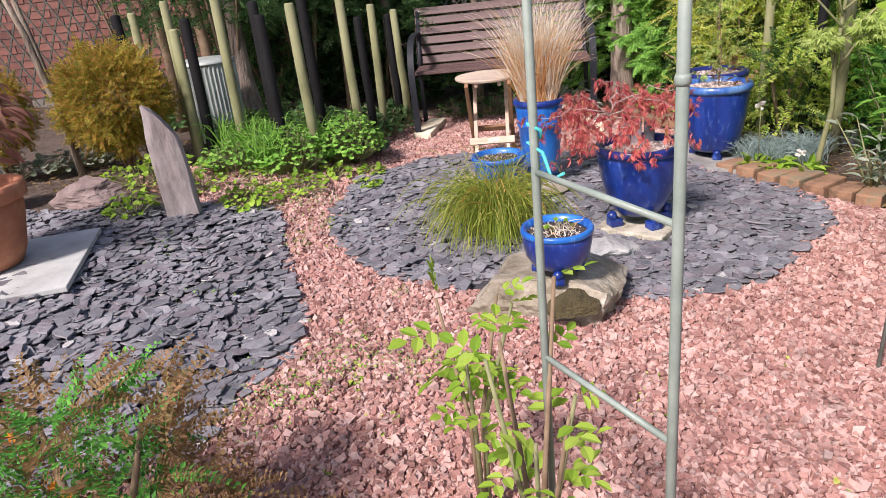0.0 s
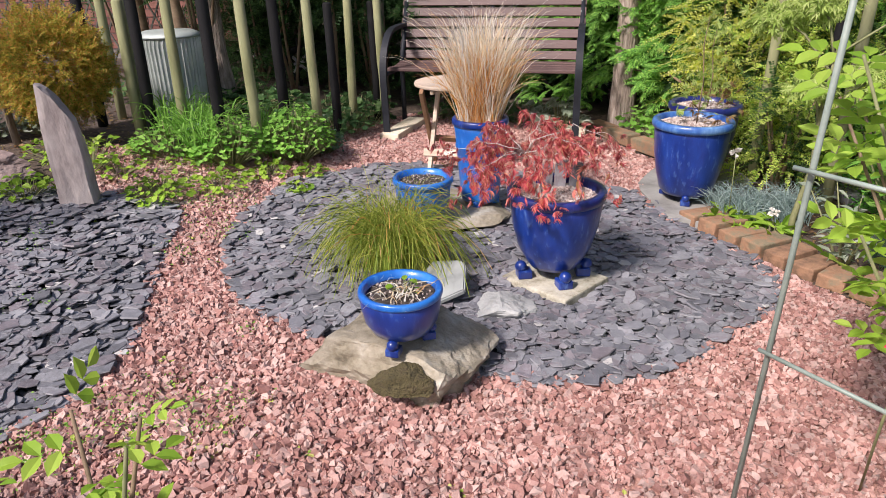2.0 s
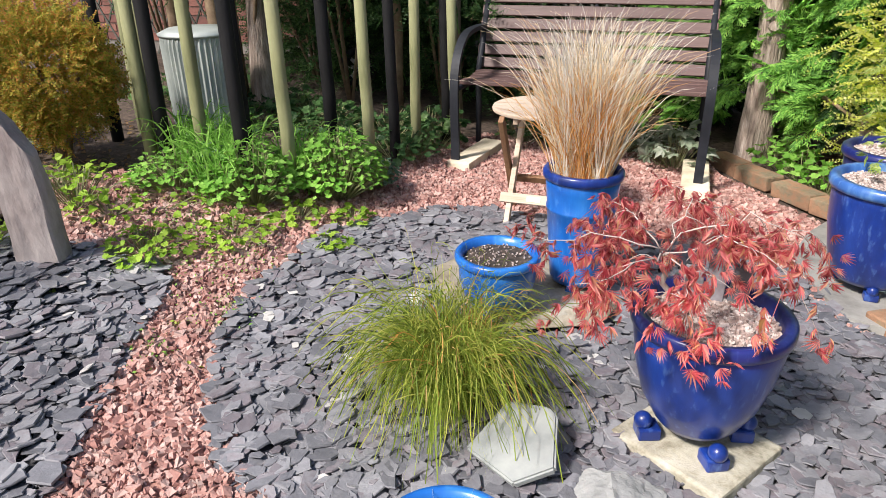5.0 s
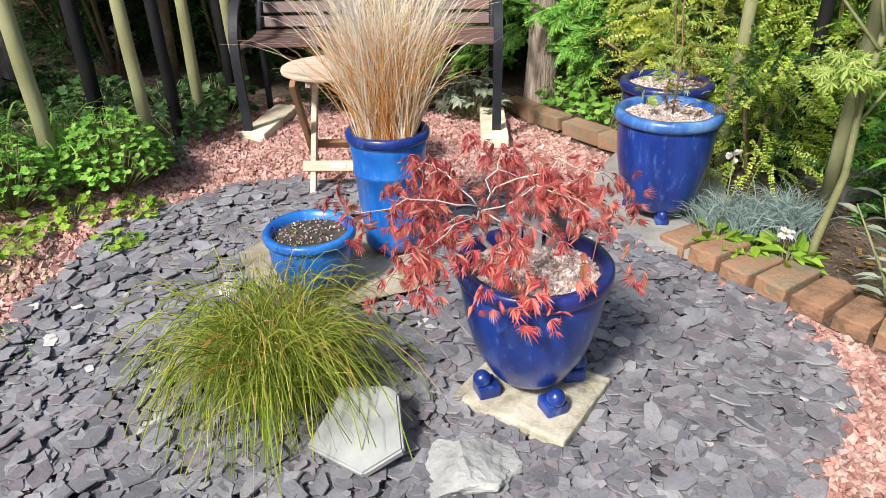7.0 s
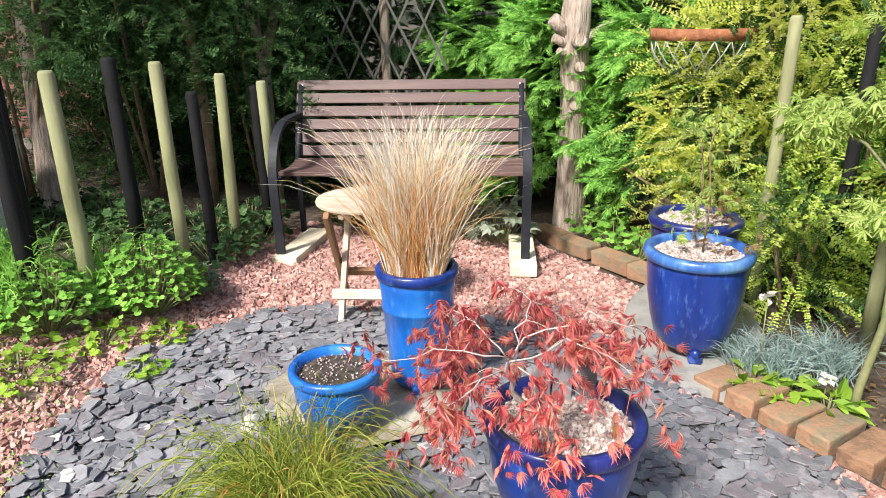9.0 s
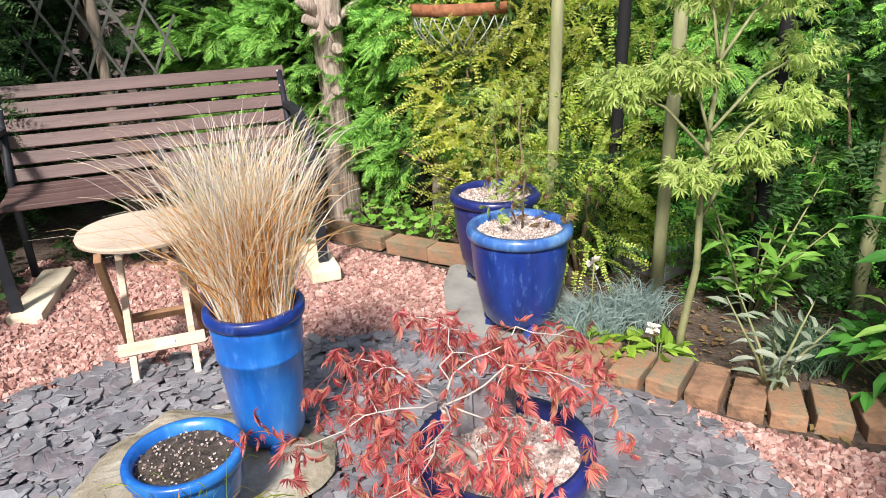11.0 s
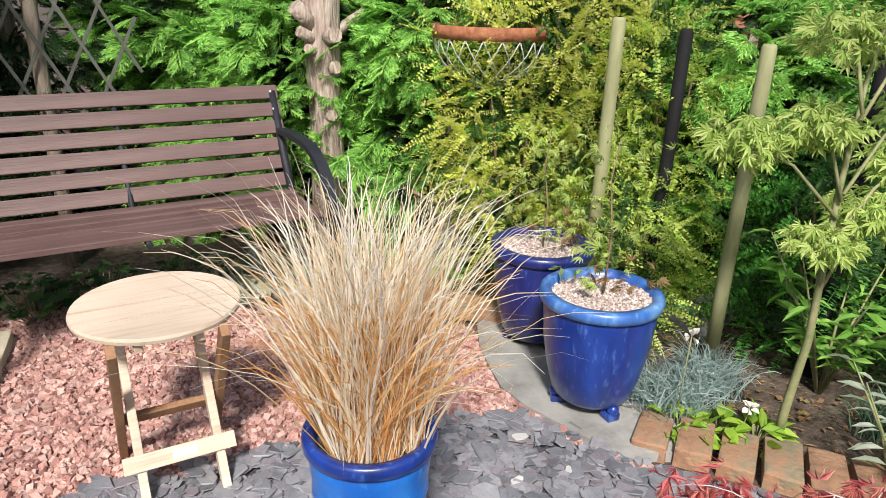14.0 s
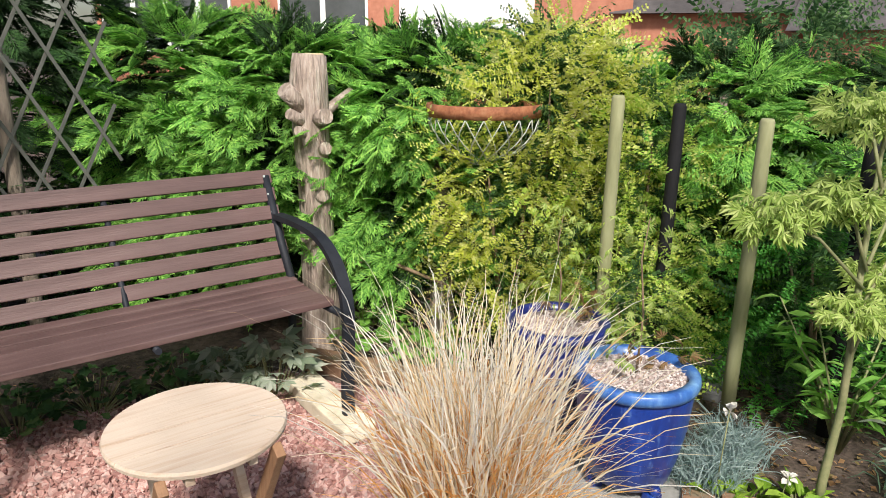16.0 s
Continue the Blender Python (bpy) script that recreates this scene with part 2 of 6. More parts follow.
BLUE_LEAF = leaf("bluish_leaf", [(0.065, 0.143, 0.091), (0.143, 0.247, 0.156), (0.234, 0.351, 0.234)])
FRESH_LEAF = leaf("fresh_leaf", [(0.172, 0.345, 0.0345), (0.322, 0.517, 0.0575), (0.46, 0.632, 0.115)])
CLUMP_LEAF = leaf("clump_leaf", [(0.13, 0.32, 0.05), (0.26, 0.54, 0.09), (0.42, 0.7, 0.17)])
GLAUCOUS = leaf("glaucous_leaf", [(0.201, 0.288, 0.273), (0.345, 0.46, 0.445), (0.517, 0.617, 0.604)])
ORANGE_LEAF = leaf("bronze_gold_leaf", [(0.13, 0.17, 0.025), (0.28, 0.3, 0.045), (0.46, 0.39, 0.06), (0.54, 0.3, 0.07), (0.42, 0.17, 0.055)])
RED_LEAF = leaf("red_maple_leaf", [(0.45, 0.06, 0.085), (0.68, 0.14, 0.165), (0.8, 0.26, 0.265), (0.82, 0.4, 0.33), (0.66, 0.46, 0.18)], 0.5, 0.55)
RED_TWIG = material("red_twig", [(0.3, 0.07, 0.06), (0.45, 0.16, 0.12)], 0.6, 20)
PALE_MAPLE = leaf("pale_maple_leaf", [(0.26, 0.4, 0.08), (0.45, 0.58, 0.16), (0.62, 0.7, 0.28)], 0.5, 0.45)
STRAW = leaf("straw_blade", [(0.66, 0.34, 0.13), (0.84, 0.64, 0.38), (0.9, 0.8, 0.62), (0.92, 0.87, 0.76), (0.92, 0.89, 0.82), (0.92, 0.9, 0.86)], 0.6, 0.5)
RUSSET = leaf("russet_blade", [(0.6, 0.24, 0.06), (0.8, 0.43, 0.15), (0.86, 0.6, 0.3)], 0.6, 0.5)
THREAD = leaf("thread_foliage", [(0.108, 0.162, 0.027), (0.23, 0.324, 0.0473), (0.43, 0.48, 0.085), (0.62, 0.6, 0.17)])
RED_BROWN = leaf("dull_red_leaf", [(0.2, 0.09, 0.07), (0.33, 0.16, 0.12), (0.28, 0.2, 0.13)])
DRY_LEAF = leaf("dry_leaf", [(0.24, 0.13, 0.06), (0.4, 0.25, 0.13), (0.2, 0.2, 0.07)])
PALE_LEAF = leaf("pale_hellebore_leaf", [(0.17, 0.24, 0.15), (0.36, 0.43, 0.32), (0.6, 0.64, 0.55)])
PETAL_RED = leaf("red_petal", [(0.6, 0.02, 0.06), (0.7, 0.05, 0.1)], 0.5, 0.3)
PETAL_WHITE = leaf("white_petal", [(0.7, 0.66, 0.6), (0.82, 0.8, 0.76)], 0.6, 0.3)
PETAL_ORANGE = leaf("orange_petal", [(0.75, 0.2, 0.02), (0.8, 0.3, 0.03)], 0.5, 0.3)


# ---- builders ----
RNG = np.random.default_rng(7)


def gz(x):
    """Height of the ground at x: it falls gently, and banks up under the slate bed and the stakes."""
    return float(np.interp(x, [-3.0, -1.6, -0.62, 3.0], [0.222, 0.172, 0.022, -0.108]))


def np_mesh(name, V, F, mat, smooth=False):
    """A mesh from arrays of corners and of faces that all have the same number of corners."""
    me = bpy.data.meshes.new(name)
    V = np.asarray(V, dtype=np.float32)
    F = np.asarray(F, dtype=np.int32)
    n, k = F.shape
    me.vertices.add(len(V))
    me.vertices.foreach_set("co", V.ravel())
    me.loops.add(n * k)
    me.loops.foreach_set("vertex_index", F.ravel())
    me.polygons.add(n)
    me.polygons.foreach_set("loop_start", np.arange(0, n * k, k, dtype=np.int32))
    me.polygons.foreach_set("use_smooth", np.full(n, smooth))
    me.update(calc_edges=True)
    me.validate()
    if mat:
        me.materials.append(mat)
    return me


def part(name, data, mat=None, parent=None, label="", kind=""):
    """Links a bmesh or a mesh as one object under a thing or a part."""
    if isinstance(data, bmesh.types.BMesh):
        me = bpy.data.meshes.new(name)
        data.to_mesh(me)
        data.free()
        me.materials.append(mat)
        data = me
    ob = new(name, data)
    if parent:
        ob.parent = parent
    return tagged(ob, label, kind=kind)


def thing(name, label, category, at=(0, 0, 0), rz=0.0, group="", kind="", rx=0.0, ry=0.0):
    ob = new(name)
    ob.empty_display_size = 0.05
    ob.matrix_basis = pose(*at, rx, ry, rz)
    return tagged(ob, label, category, group, kind)


def box(size, at=(0, 0, 0), bevel=0.003, rot=(0, 0, 0), bm=None):
    """A box with rounded edges, joined into bm if that is given."""
    b = bmesh.new()
    bmesh.ops.create_cube(b, size=1, matrix=Matrix.Diagonal((*size, 1)))
    if bevel:
        bmesh.ops.bevel(b, geom=b.edges[:], offset=bevel, segments=2, affect="EDGES", profile=0.6)
    b.transform(pose(*at, *rot))
    if bm is None:
        return b
    return join(bm, b)


def join(bm, b):
    me = bpy.data.meshes.new("joined")
    b.to_mesh(me)
    b.free()
    bm.from_mesh(me)
    bpy.data.meshes.remove(me)
    return bm


def tube(points, radii, sides=8, smooth=True, bm=None, cap=True):
    """A tapering tube along points."""
    b = bm or bmesh.new()
    pts = [Vector(p) for p in points]
    if not hasattr(radii, "__len__"):
        radii = [radii] * len(pts)
    rings = []
    side = None
    for i, p in enumerate(pts):
        d = (pts[min(i + 1, len(pts) - 1)] - pts[max(i - 1, 0)]).normalized()
        if side is None:
            side = d.orthogonal().normalized()
        side = (side - d * side.dot(d)).normalized()
        up = d.cross(side)
        rings.append([b.verts.new(p + radii[i] * (math.cos(a) * side + math.sin(a) * up))
                      for a in [2 * math.pi * k / sides for k in range(sides)]])
    for r0, r1 in zip(rings, rings[1:]):
        for k in range(sides):
            f = b.faces.new((r0[k], r0[(k + 1) % sides], r1[(k + 1) % sides], r1[k]))
            f.smooth = smooth
    if cap:
        b.faces.new(rings[0][::-1])
        b.faces.new(rings[-1])
    return b


def lathe(profile, sides=48, caps=True):
    """A turned body from (radius, height) pairs."""
    b = bmesh.new()
    rings = [[b.verts.new((r * math.cos(2 * math.pi * k / sides), r * math.sin(2 * math.pi * k / sides), z)) for k in range(sides)]
             for r, z in profile]
    for r0, r1 in zip(rings, rings[1:]):
        for k in range(sides):
            f = b.faces.new((r0[k], r0[(k + 1) % sides], r1[(k + 1) % sides], r1[k]))
            f.smooth = True
    if caps:
        b.faces.new(rings[0][::-1])
        b.faces.new(rings[-1])
    return b


def rock(size, seed, cuts=3, rough=0.18, flat_top=None, layer=0.0, freq=1.6):
    """A broken stone: a lumpy ball, cut by flat planes."""
    b = bmesh.new()
    bmesh.ops.create_icosphere(b, subdivisions=5, radius=1)
    rs = random.Random(seed)
    planes = [(Vector((rs.uniform(-1, 1), rs.uniform(-1, 1), rs.uniform(-0.5, 0.9))).normalized(), rs.uniform(0.55, 0.85)) for _ in range(cuts * 4)]
    off = Vector((seed * 3.1, seed * 1.7, seed))
    for v in b.verts:
        p = v.co.copy()
        for n, d in planes:
            k = p.dot(n) - d
            if k > 0:
                p -= n * k
        p *= 1 + rough * noise.fractal(p * freq + off, 0.9, 2.1, 5)
        if layer:
            s = math.floor((p.z + 2) / layer)
            p.xy *= 1 + 0.07 * math.sin(s * 12.9 + seed)
        v.co = Vector((p.x * size[0], p.y * size[1], p.z * size[2]))
        if flat_top is not None and v.co.z > flat_top:
            v.co.z = flat_top + 0.18 * (v.co.z - flat_top)
    return b


def blade_strip(paths, width, taper=True):
    """Thin folded blades along many paths (n, steps, 3): arrays of corners and faces."""
    n, s, _ = paths.shape
    d = np.gradient(paths, axis=1)
    d /= np.linalg.norm(d, axis=2, keepdims=True) + 1e-9
    side = np.cross(d, RNG.normal(size=(n, 1, 3)) * np.array([1, 1, 0.4]))
    side /= np.linalg.norm(side, axis=2, keepdims=True) + 1e-9
    w = np.ones(s)
    if taper:
        w = np.clip(1.15 - np.linspace(0, 1, s) ** 1.5, 0.12, 1)
    wid = (np.asarray(width) * np.ones(n))[:, None, None] * w[None, :, None] * 0.5
    a, c = paths - side * wid, paths + side * wid
    V = np.stack([a, c], axis=2).reshape(-1, 3)
    base = (np.arange(n) * s * 2)[:, None] + (np.arange(s - 1) * 2)[None, :]
    F = np.stack([base, base + 1, base + 3, base + 2], axis=2).reshape(-1, 4)
    return V, F


def arches(base, n, height, reach, droop, spread=1.0, steps=9, root=0.03, squash=1.0, stiff=0.25, wild=0.014):
    """Paths that rise from a root and bow outwards."""
    a = RNG.uniform(0, 2 * np.pi, n)
    r = reach * np.sqrt(RNG.uniform(0.02, 1, n)) * spread
    h = height * RNG.uniform(0.65, 1.1, n)
    dr = droop * RNG.uniform(0.4, 1.3, n)
    t = np.linspace(0, 1, steps)
    out = r[:, None] * (stiff * t + (1 - stiff) * t ** 1.7)[None]
    z = h[:, None] * np.sin(np.minimum(t, 1) * np.pi / 2)[None] - dr[:, None] * t[None] ** 2.6
    wob = RNG.normal(0, wild, (n, 2))
    x = base[0] + np.clip(RNG.normal(0, root, n), -1.6 * root, 1.6 * root)[:, None] + np.cos(a)[:, None] * out + wob[:, :1] * (t * 2)[None]
    y = base[1] + np.clip(RNG.normal(0, root, n), -1.6 * root, 1.6 * root)[:, None] + np.sin(a)[:, None] * out * squash + wob[:, 1:] * (t * 2)[None]
    jit = RNG.normal(0, 0.0035, (n, steps, 3)) * t[None, :, None]
    return np.stack([x, y, base[2] + z], axis=2) + jit


def leaf_template(length=1.0, width=0.45, fold=0.12, curl=-0.15):
    """A leaf with a folded midrib along +x."""
    V = np.array([[0, 0, 0], [0.3, width * 0.42, fold * width], [0.65, width * 0.42, fold * width + curl * 0.35],
                  [1, 0, curl], [0.65, -width * 0.42, fold * width + curl * 0.35], [0.3, -width * 0.42, fold * width], [0.5, 0, curl * 0.2]]) * length
    F = np.array([[0, 6, 1], [1, 6, 2], [2, 6, 3], [3, 6, 4], [4, 6, 5], [5, 6, 0]])
    return V, F


def small_leaf(width=0.6):
    V = np.array([[0, 0, 0], [0.5, width / 2, 0.08], [1, 0, -0.05], [0.5, -width / 2, 0.08]])
    return V, np.array([[0, 2, 1], [0, 3, 2]])


def palmate(lobes=7, width=0.2, spread=150, hang=0.25):
    """A lobed leaf of narrow fingers from one point, along +x."""
    Vs, Fs = [], []
    for k in range(lobes):
        u = k / (lobes - 1) * 2 - 1
        a = radians(spread / 2) * u
        ln = 1 - 0.42 * abs(u)
        d = np.array([math.cos(a), math.sin(a), 0])
        s = np.array([-d[1], d[0], 0])
        q = [np.zeros(3), d * ln * 0.5 + s * width * ln / 2 + [0, 0, -hang * 0.1], d * ln + [0, 0, -hang * ln], d * ln * 0.5 - s * width * ln / 2 + [0, 0, -hang * 0.1]]
        n = 4 * k
        Vs += q
        Fs += [[n, n + 2, n + 1], [n, n + 3, n + 2]]
    return np.array(Vs), np.array(Fs)


def fan_leaf(lobes=5, deep=0.22, cup=0.16):
    """A rounded leaf with a scalloped edge, stalked at the origin."""
    n = lobes * 2 + 1
    a = np.linspace(-2.5, 2.5, n)
    r = 0.5 * np.where(np.arange(n) % 2 == 0, 1 - deep, 1.0)
    V = np.concatenate([[[0.35, 0, 0]], [[0.02, 0, 0.0]], np.stack([0.45 + r * np.cos(a), r * np.sin(a), cup * r - 0.12 * np.cos(a)], 1)])
    F = [[0, 2 + k, 3 + k] for k in range(n - 1)] + [[0, 1 + n, 1], [0, 1, 2]]
    return V, np.array(F)


def spray_template(pairs=8, seed=1):
    """A flat feathery conifer spray along +x, branching twice, drooping at the tips."""
    r = np.random.default_rng(seed)
    Vs, Fs = [], []

    def scale_leaf(p, d, ln, w):
        s = np.array([-d[1], d[0], 0])
        n = len(Vs)
        for q in (p, p + d * ln * 0.4 + s * w, p + d * ln, p + d * ln * 0.4 - s * w):
            Vs.append([q[0], q[1], -0.28 * q[0] ** 2 - 0.5 * q[1] ** 2 + r.normal(0, 0.012)])
        Fs.extend([[n, n + 2, n + 1], [n, n + 3, n + 2]])

    for k in range(pairs):
        x = 0.08 + 0.84 * k / pairs
        scale_leaf(np.array([x, 0, 0]), np.array([1.0, 0, 0]), 1 / pairs * 1.4, 0.022)
        for sg in (-1, 1):
            a = sg * radians(r.uniform(32, 48))
            d = np.array([math.cos(a), math.sin(a), 0])
            ln = (0.42 * math.sin(min(1, 0.35 + x) * 2.4) + 0.1) * r.uniform(0.8, 1.15)
            p0 = np.array([x, 0, 0])
            scale_leaf(p0, d, ln, 0.018)
            m = 4
            for j in range(m):
                for s2 in (-1, 1):
                    a2 = a + s2 * radians(34)
                    d2 = np.array([math.cos(a2), math.sin(a2), 0])
                    scale_leaf(p0 + d * ln * (0.2 + 0.75 * j / m), d2, ln * (0.36 - 0.05 * j), 0.014)
    return np.array(Vs), np.array(Fs)


def twig_template(pairs=11, leafw=0.55, seed=2, leaf_len=0.125, droop=0.35):
    """A bowed shoot along +x with small leaves in pairs."""
    r = np.random.default_rng(seed)
    lv, lf = small_leaf(leafw)
    Vs, Fs = [], []
    n = 0
    for k in range(pairs):
        x = 0.06 + 0.94 * k / pairs
        for sg in (-1, 1):
            ln = leaf_len * r.uniform(0.75, 1.2) * (1 - 0.35 * k / pairs)
            a = sg * radians(r.uniform(50, 85))
            up = r.uniform(-0.2, 0.5)
            R = np.array(Euler((r.uniform(-0.5, 0.5), -up, a)).to_matrix())
            Vs.append(lv * ln @ R.T + [x, 0, -droop * x * x])
            Fs.append(lf + n)
            n += len(lv)
    sv = np.array([[0, -0.006, 0], [0, 0.006, 0], [0.5, 0.004, -droop * 0.25], [0.5, -0.004, -droop * 0.25], [1, 0, -droop]])
    Vs.append(sv)
    Fs.append(np.array([[0, 1, 2], [0, 2, 3], [3, 2, 4]]) + n)
    return np.concatenate(Vs), np.concatenate(Fs)


def frames(D, roll=0.5):
    """Turning matrices whose x axes run along D, with the z axes roughly up."""
    D = D / (np.linalg.norm(D, axis=1, keepdims=True) + 1e-9)
    up = np.tile([0.0, 0, 1], (len(D), 1)) + RNG.normal(0, roll, (len(D), 3))
    Y = np.cross(up, D)
    Y /= np.linalg.norm(Y, axis=1, keepdims=True) + 1e-9
    Z = np.cross(D, Y)
    return np.stack([D, Y, Z], axis=2)


def scatter(templates, P, D, S, roll=0.5):
    """Copies of the templates' faces at P, along D, of size S, as one pair of arrays."""
    P, D, S = np.asarray(P), np.asarray(D), np.asarray(S) * np.ones(len(P))
    M = frames(D, roll)
    pick = RNG.integers(0, len(templates), len(P))
    Vs, Fs, n = [], [], 0
    for k, (tv, tf) in enumerate(templates):
        i = np.where(pick == k)[0]
        if len(i) == 0:
            continue
        V = np.einsum("nij,vj->nvi", M[i], tv) * S[i][:, None, None] + P[i][:, None, :]
        F = tf[None] + (np.arange(len(i)) * len(tv))[:, None, None] + n
        Vs.append(V.reshape(-1, 3))
        Fs.append(F.reshape(-1, tf.shape[1]))
        n += len(i) * len(tv)
    return np.concatenate(Vs), np.concatenate(Fs)


def inside(poly, x, y):
    """Which of the points lie in the polygon."""
    px, py = np.array(poly).T
    c = np.zeros(len(x), bool)
    j = len(poly) - 1
    for i in range(len(poly)):
        c ^= ((py[i] > y) != (py[j] > y)) & (x < (px[j] - px[i]) * (y - py[i]) / (py[j] - py[i] + 1e-12) + px[i])
        j = i
    return c


def sheet(poly, lift, mat, name, step=0.12):
    """A flat bed of the given outline that follows the fall of the ground."""
    b = bmesh.new()
    b.faces.new([b.verts.new((x, y, 0)) for x, y in poly])
    for fold in (-1.6, -0.62):
        bmesh.ops.bisect_plane(b, geom=b.verts[:] + b.edges[:] + b.faces[:], plane_co=(fold, 0, 0), plane_no=(1, 0, 0))
    bmesh.ops.triangulate(b, faces=b.faces[:])
    for v in b.verts:
        v.co.z = gz(v.co.x) + lift
    b2 = bmesh.ops.extrude_face_region(b, geom=b.faces[:])
    for v in [g for g in b2["geom"] if isinstance(g, bmesh.types.BMVert)]:
        v.co.z -= lift + 0.03
    bmesh.ops.recalc_face_normals(b, faces=b.faces[:])
    bmesh.ops.triangulate(b, faces=b.faces[:])
    return b


def grow_outline(poly, step=0.1, wobble=0.03, seed=0):
    """The outline in short steps, with an uneven edge."""
    out = []
    for (x0, y0), (x1, y1) in zip(poly, poly[1:] + poly[:1]):
        n = max(1, int(math.hypot(x1 - x0, y1 - y0) / step))
        for k in range(n):
            x, y = x0 + (x1 - x0) * k / n, y0 + (y1 - y0) * k / n
            d = Vector(noise.noise_vector(Vector((x * 3, y * 3, seed)))) * wobble
            out.append((x + d.x, y + d.y))
    return out


def shrink(poly, c, k):
    return [(c[0] + (x - c[0]) * k, c[1] + (y - c[1]) * k) for x, y in poly]


# ---- ground and beds ----
CIRCLE = [(-0.77, 3.89), (-0.78, 3.43), (-0.69, 3.02), (-0.5, 2.8), (-0.28, 2.62), (-0.1, 2.53), (0.25, 2.46), (0.55, 2.47), (0.75, 2.48), (1.0, 2.58),
          (1.2, 2.78), (1.33, 3.02), (1.47, 3.22), (1.5, 3.42), (1.4, 3.64), (1.26, 3.8), (1.1, 3.97), (1.02, 4.18), (0.95, 4.3),
          (0.75, 4.35), (0.45, 4.4), (0.09, 4.42), (-0.31, 4.42), (-0.54, 4.32), (-0.69, 4.08)]
LEFT_BED = [(-0.97, 3.2), (-0.87, 2.95), (-0.76, 2.71), (-0.62, 2.44), (-0.53, 2.28), (-0.53, 2.06), (-0.57, 1.79), (-0.59, 1.59), (-0.8, 1.36), (-1.33, 1.08),
            (-2.09, 0.89), (-3.11, 1.33), (-3.38, 2.22), (-2.86, 2.95), (-2.27, 3.11), (-1.77, 3.11), (-1.4, 3.28), (-1.13, 3.31)]
PATH_BED = [(-0.6, 0.1), (0.5, -0.6), (2.6, -0.6), (2.6, 2.6), (2.25, 2.95), (1.9, 3.2), (1.62, 3.44), (1.1, 3.98), (0.98, 4.3), (1.0, 4.6), (1.1, 4.9),
            (0.66, 5.42), (0.58, 5.62), (-0.7, 5.6), (-0.85, 5.08), (-0.94, 4.62), (-1.06, 4.21), (-1.34, 4.0), (-1.83, 3.89), (-2.01, 3.66),
            (-1.48, 3.27), (-1.01, 3.28), (-0.93, 2.82), (-0.68, 2.28), (-0.8, 1.58), (-1.25, 1.17), (-1.6, 0.4)]

b = bmesh.new()
xs = [-60, -30, -12, -6, -3, -1.6, -0.62, 3, 6, 12, 30, 60]
grid = [[b.verts.new((x, y, gz(x) - 0.012)) for x in xs] for y in (-60, -20, -5, 0, 5, 10, 20, 40, 80)]
for r0, r1 in zip(grid, grid[1:]):
    for k in range(len(xs) - 1):
        b.faces.new((r0[k], r0[k + 1], r1[k + 1], r1[k]))
tagged(part("ground", b, SOIL), "bare brown garden soil under and around the beds", "ground", kind="structure")

gravel_path = tagged(part("gravel_path", sheet(grow_outline(PATH_BED, 0.15, 0.05, 3), 0.0, GRIT, "gravel_path"), GRIT),
                     "winding path of loose pink granite gravel with some weeds", "gravel", kind="structure")
slate_circle = tagged(part("slate_bed", sheet(shrink(grow_outline(CIRCLE, 0.1, 0.03, 5), (0.33, 3.43), 0.96), 0.005, SLATE_BASE, "slate_bed"), SLATE_BASE),
                      "round bed of blue-grey slate chippings set in the pink gravel", "slate bed", kind="structure")
slate_left = tagged(part("slate_bed", sheet(shrink(grow_outline(LEFT_BED, 0.1, 0.03, 8), (-1.72, 2.06), 0.96), 0.005, SLATE_BASE, "slate_bed"), SLATE_BASE),
                    "bed of purple-grey slate chippings in front of the stake fence", "slate bed", kind="structure")

# ---- stakes, bench, table and pots ----


def stake(x, y, top, r, mat, label, lean=(0, 0), group=""):
    """A round wooden stake with a chamfered top, driven into the ground."""
    z0 = gz(x)
    pts = [(0, 0, -0.1), (0, 0, 0.3), (lean[0] * 0.5, lean[1] * 0.5, (top - z0) * 0.5), (lean[0], lean[1], top - z0 - 0.012), (lean[0], lean[1], top - z0)]
    ob = tagged(part("fence_stake", tube(pts, [r, r * 1.02, r, r * 0.97, r * 0.75], 14), mat), label, "stake", group)
    ob.matrix_basis = pose(x, y, z0)
    return ob


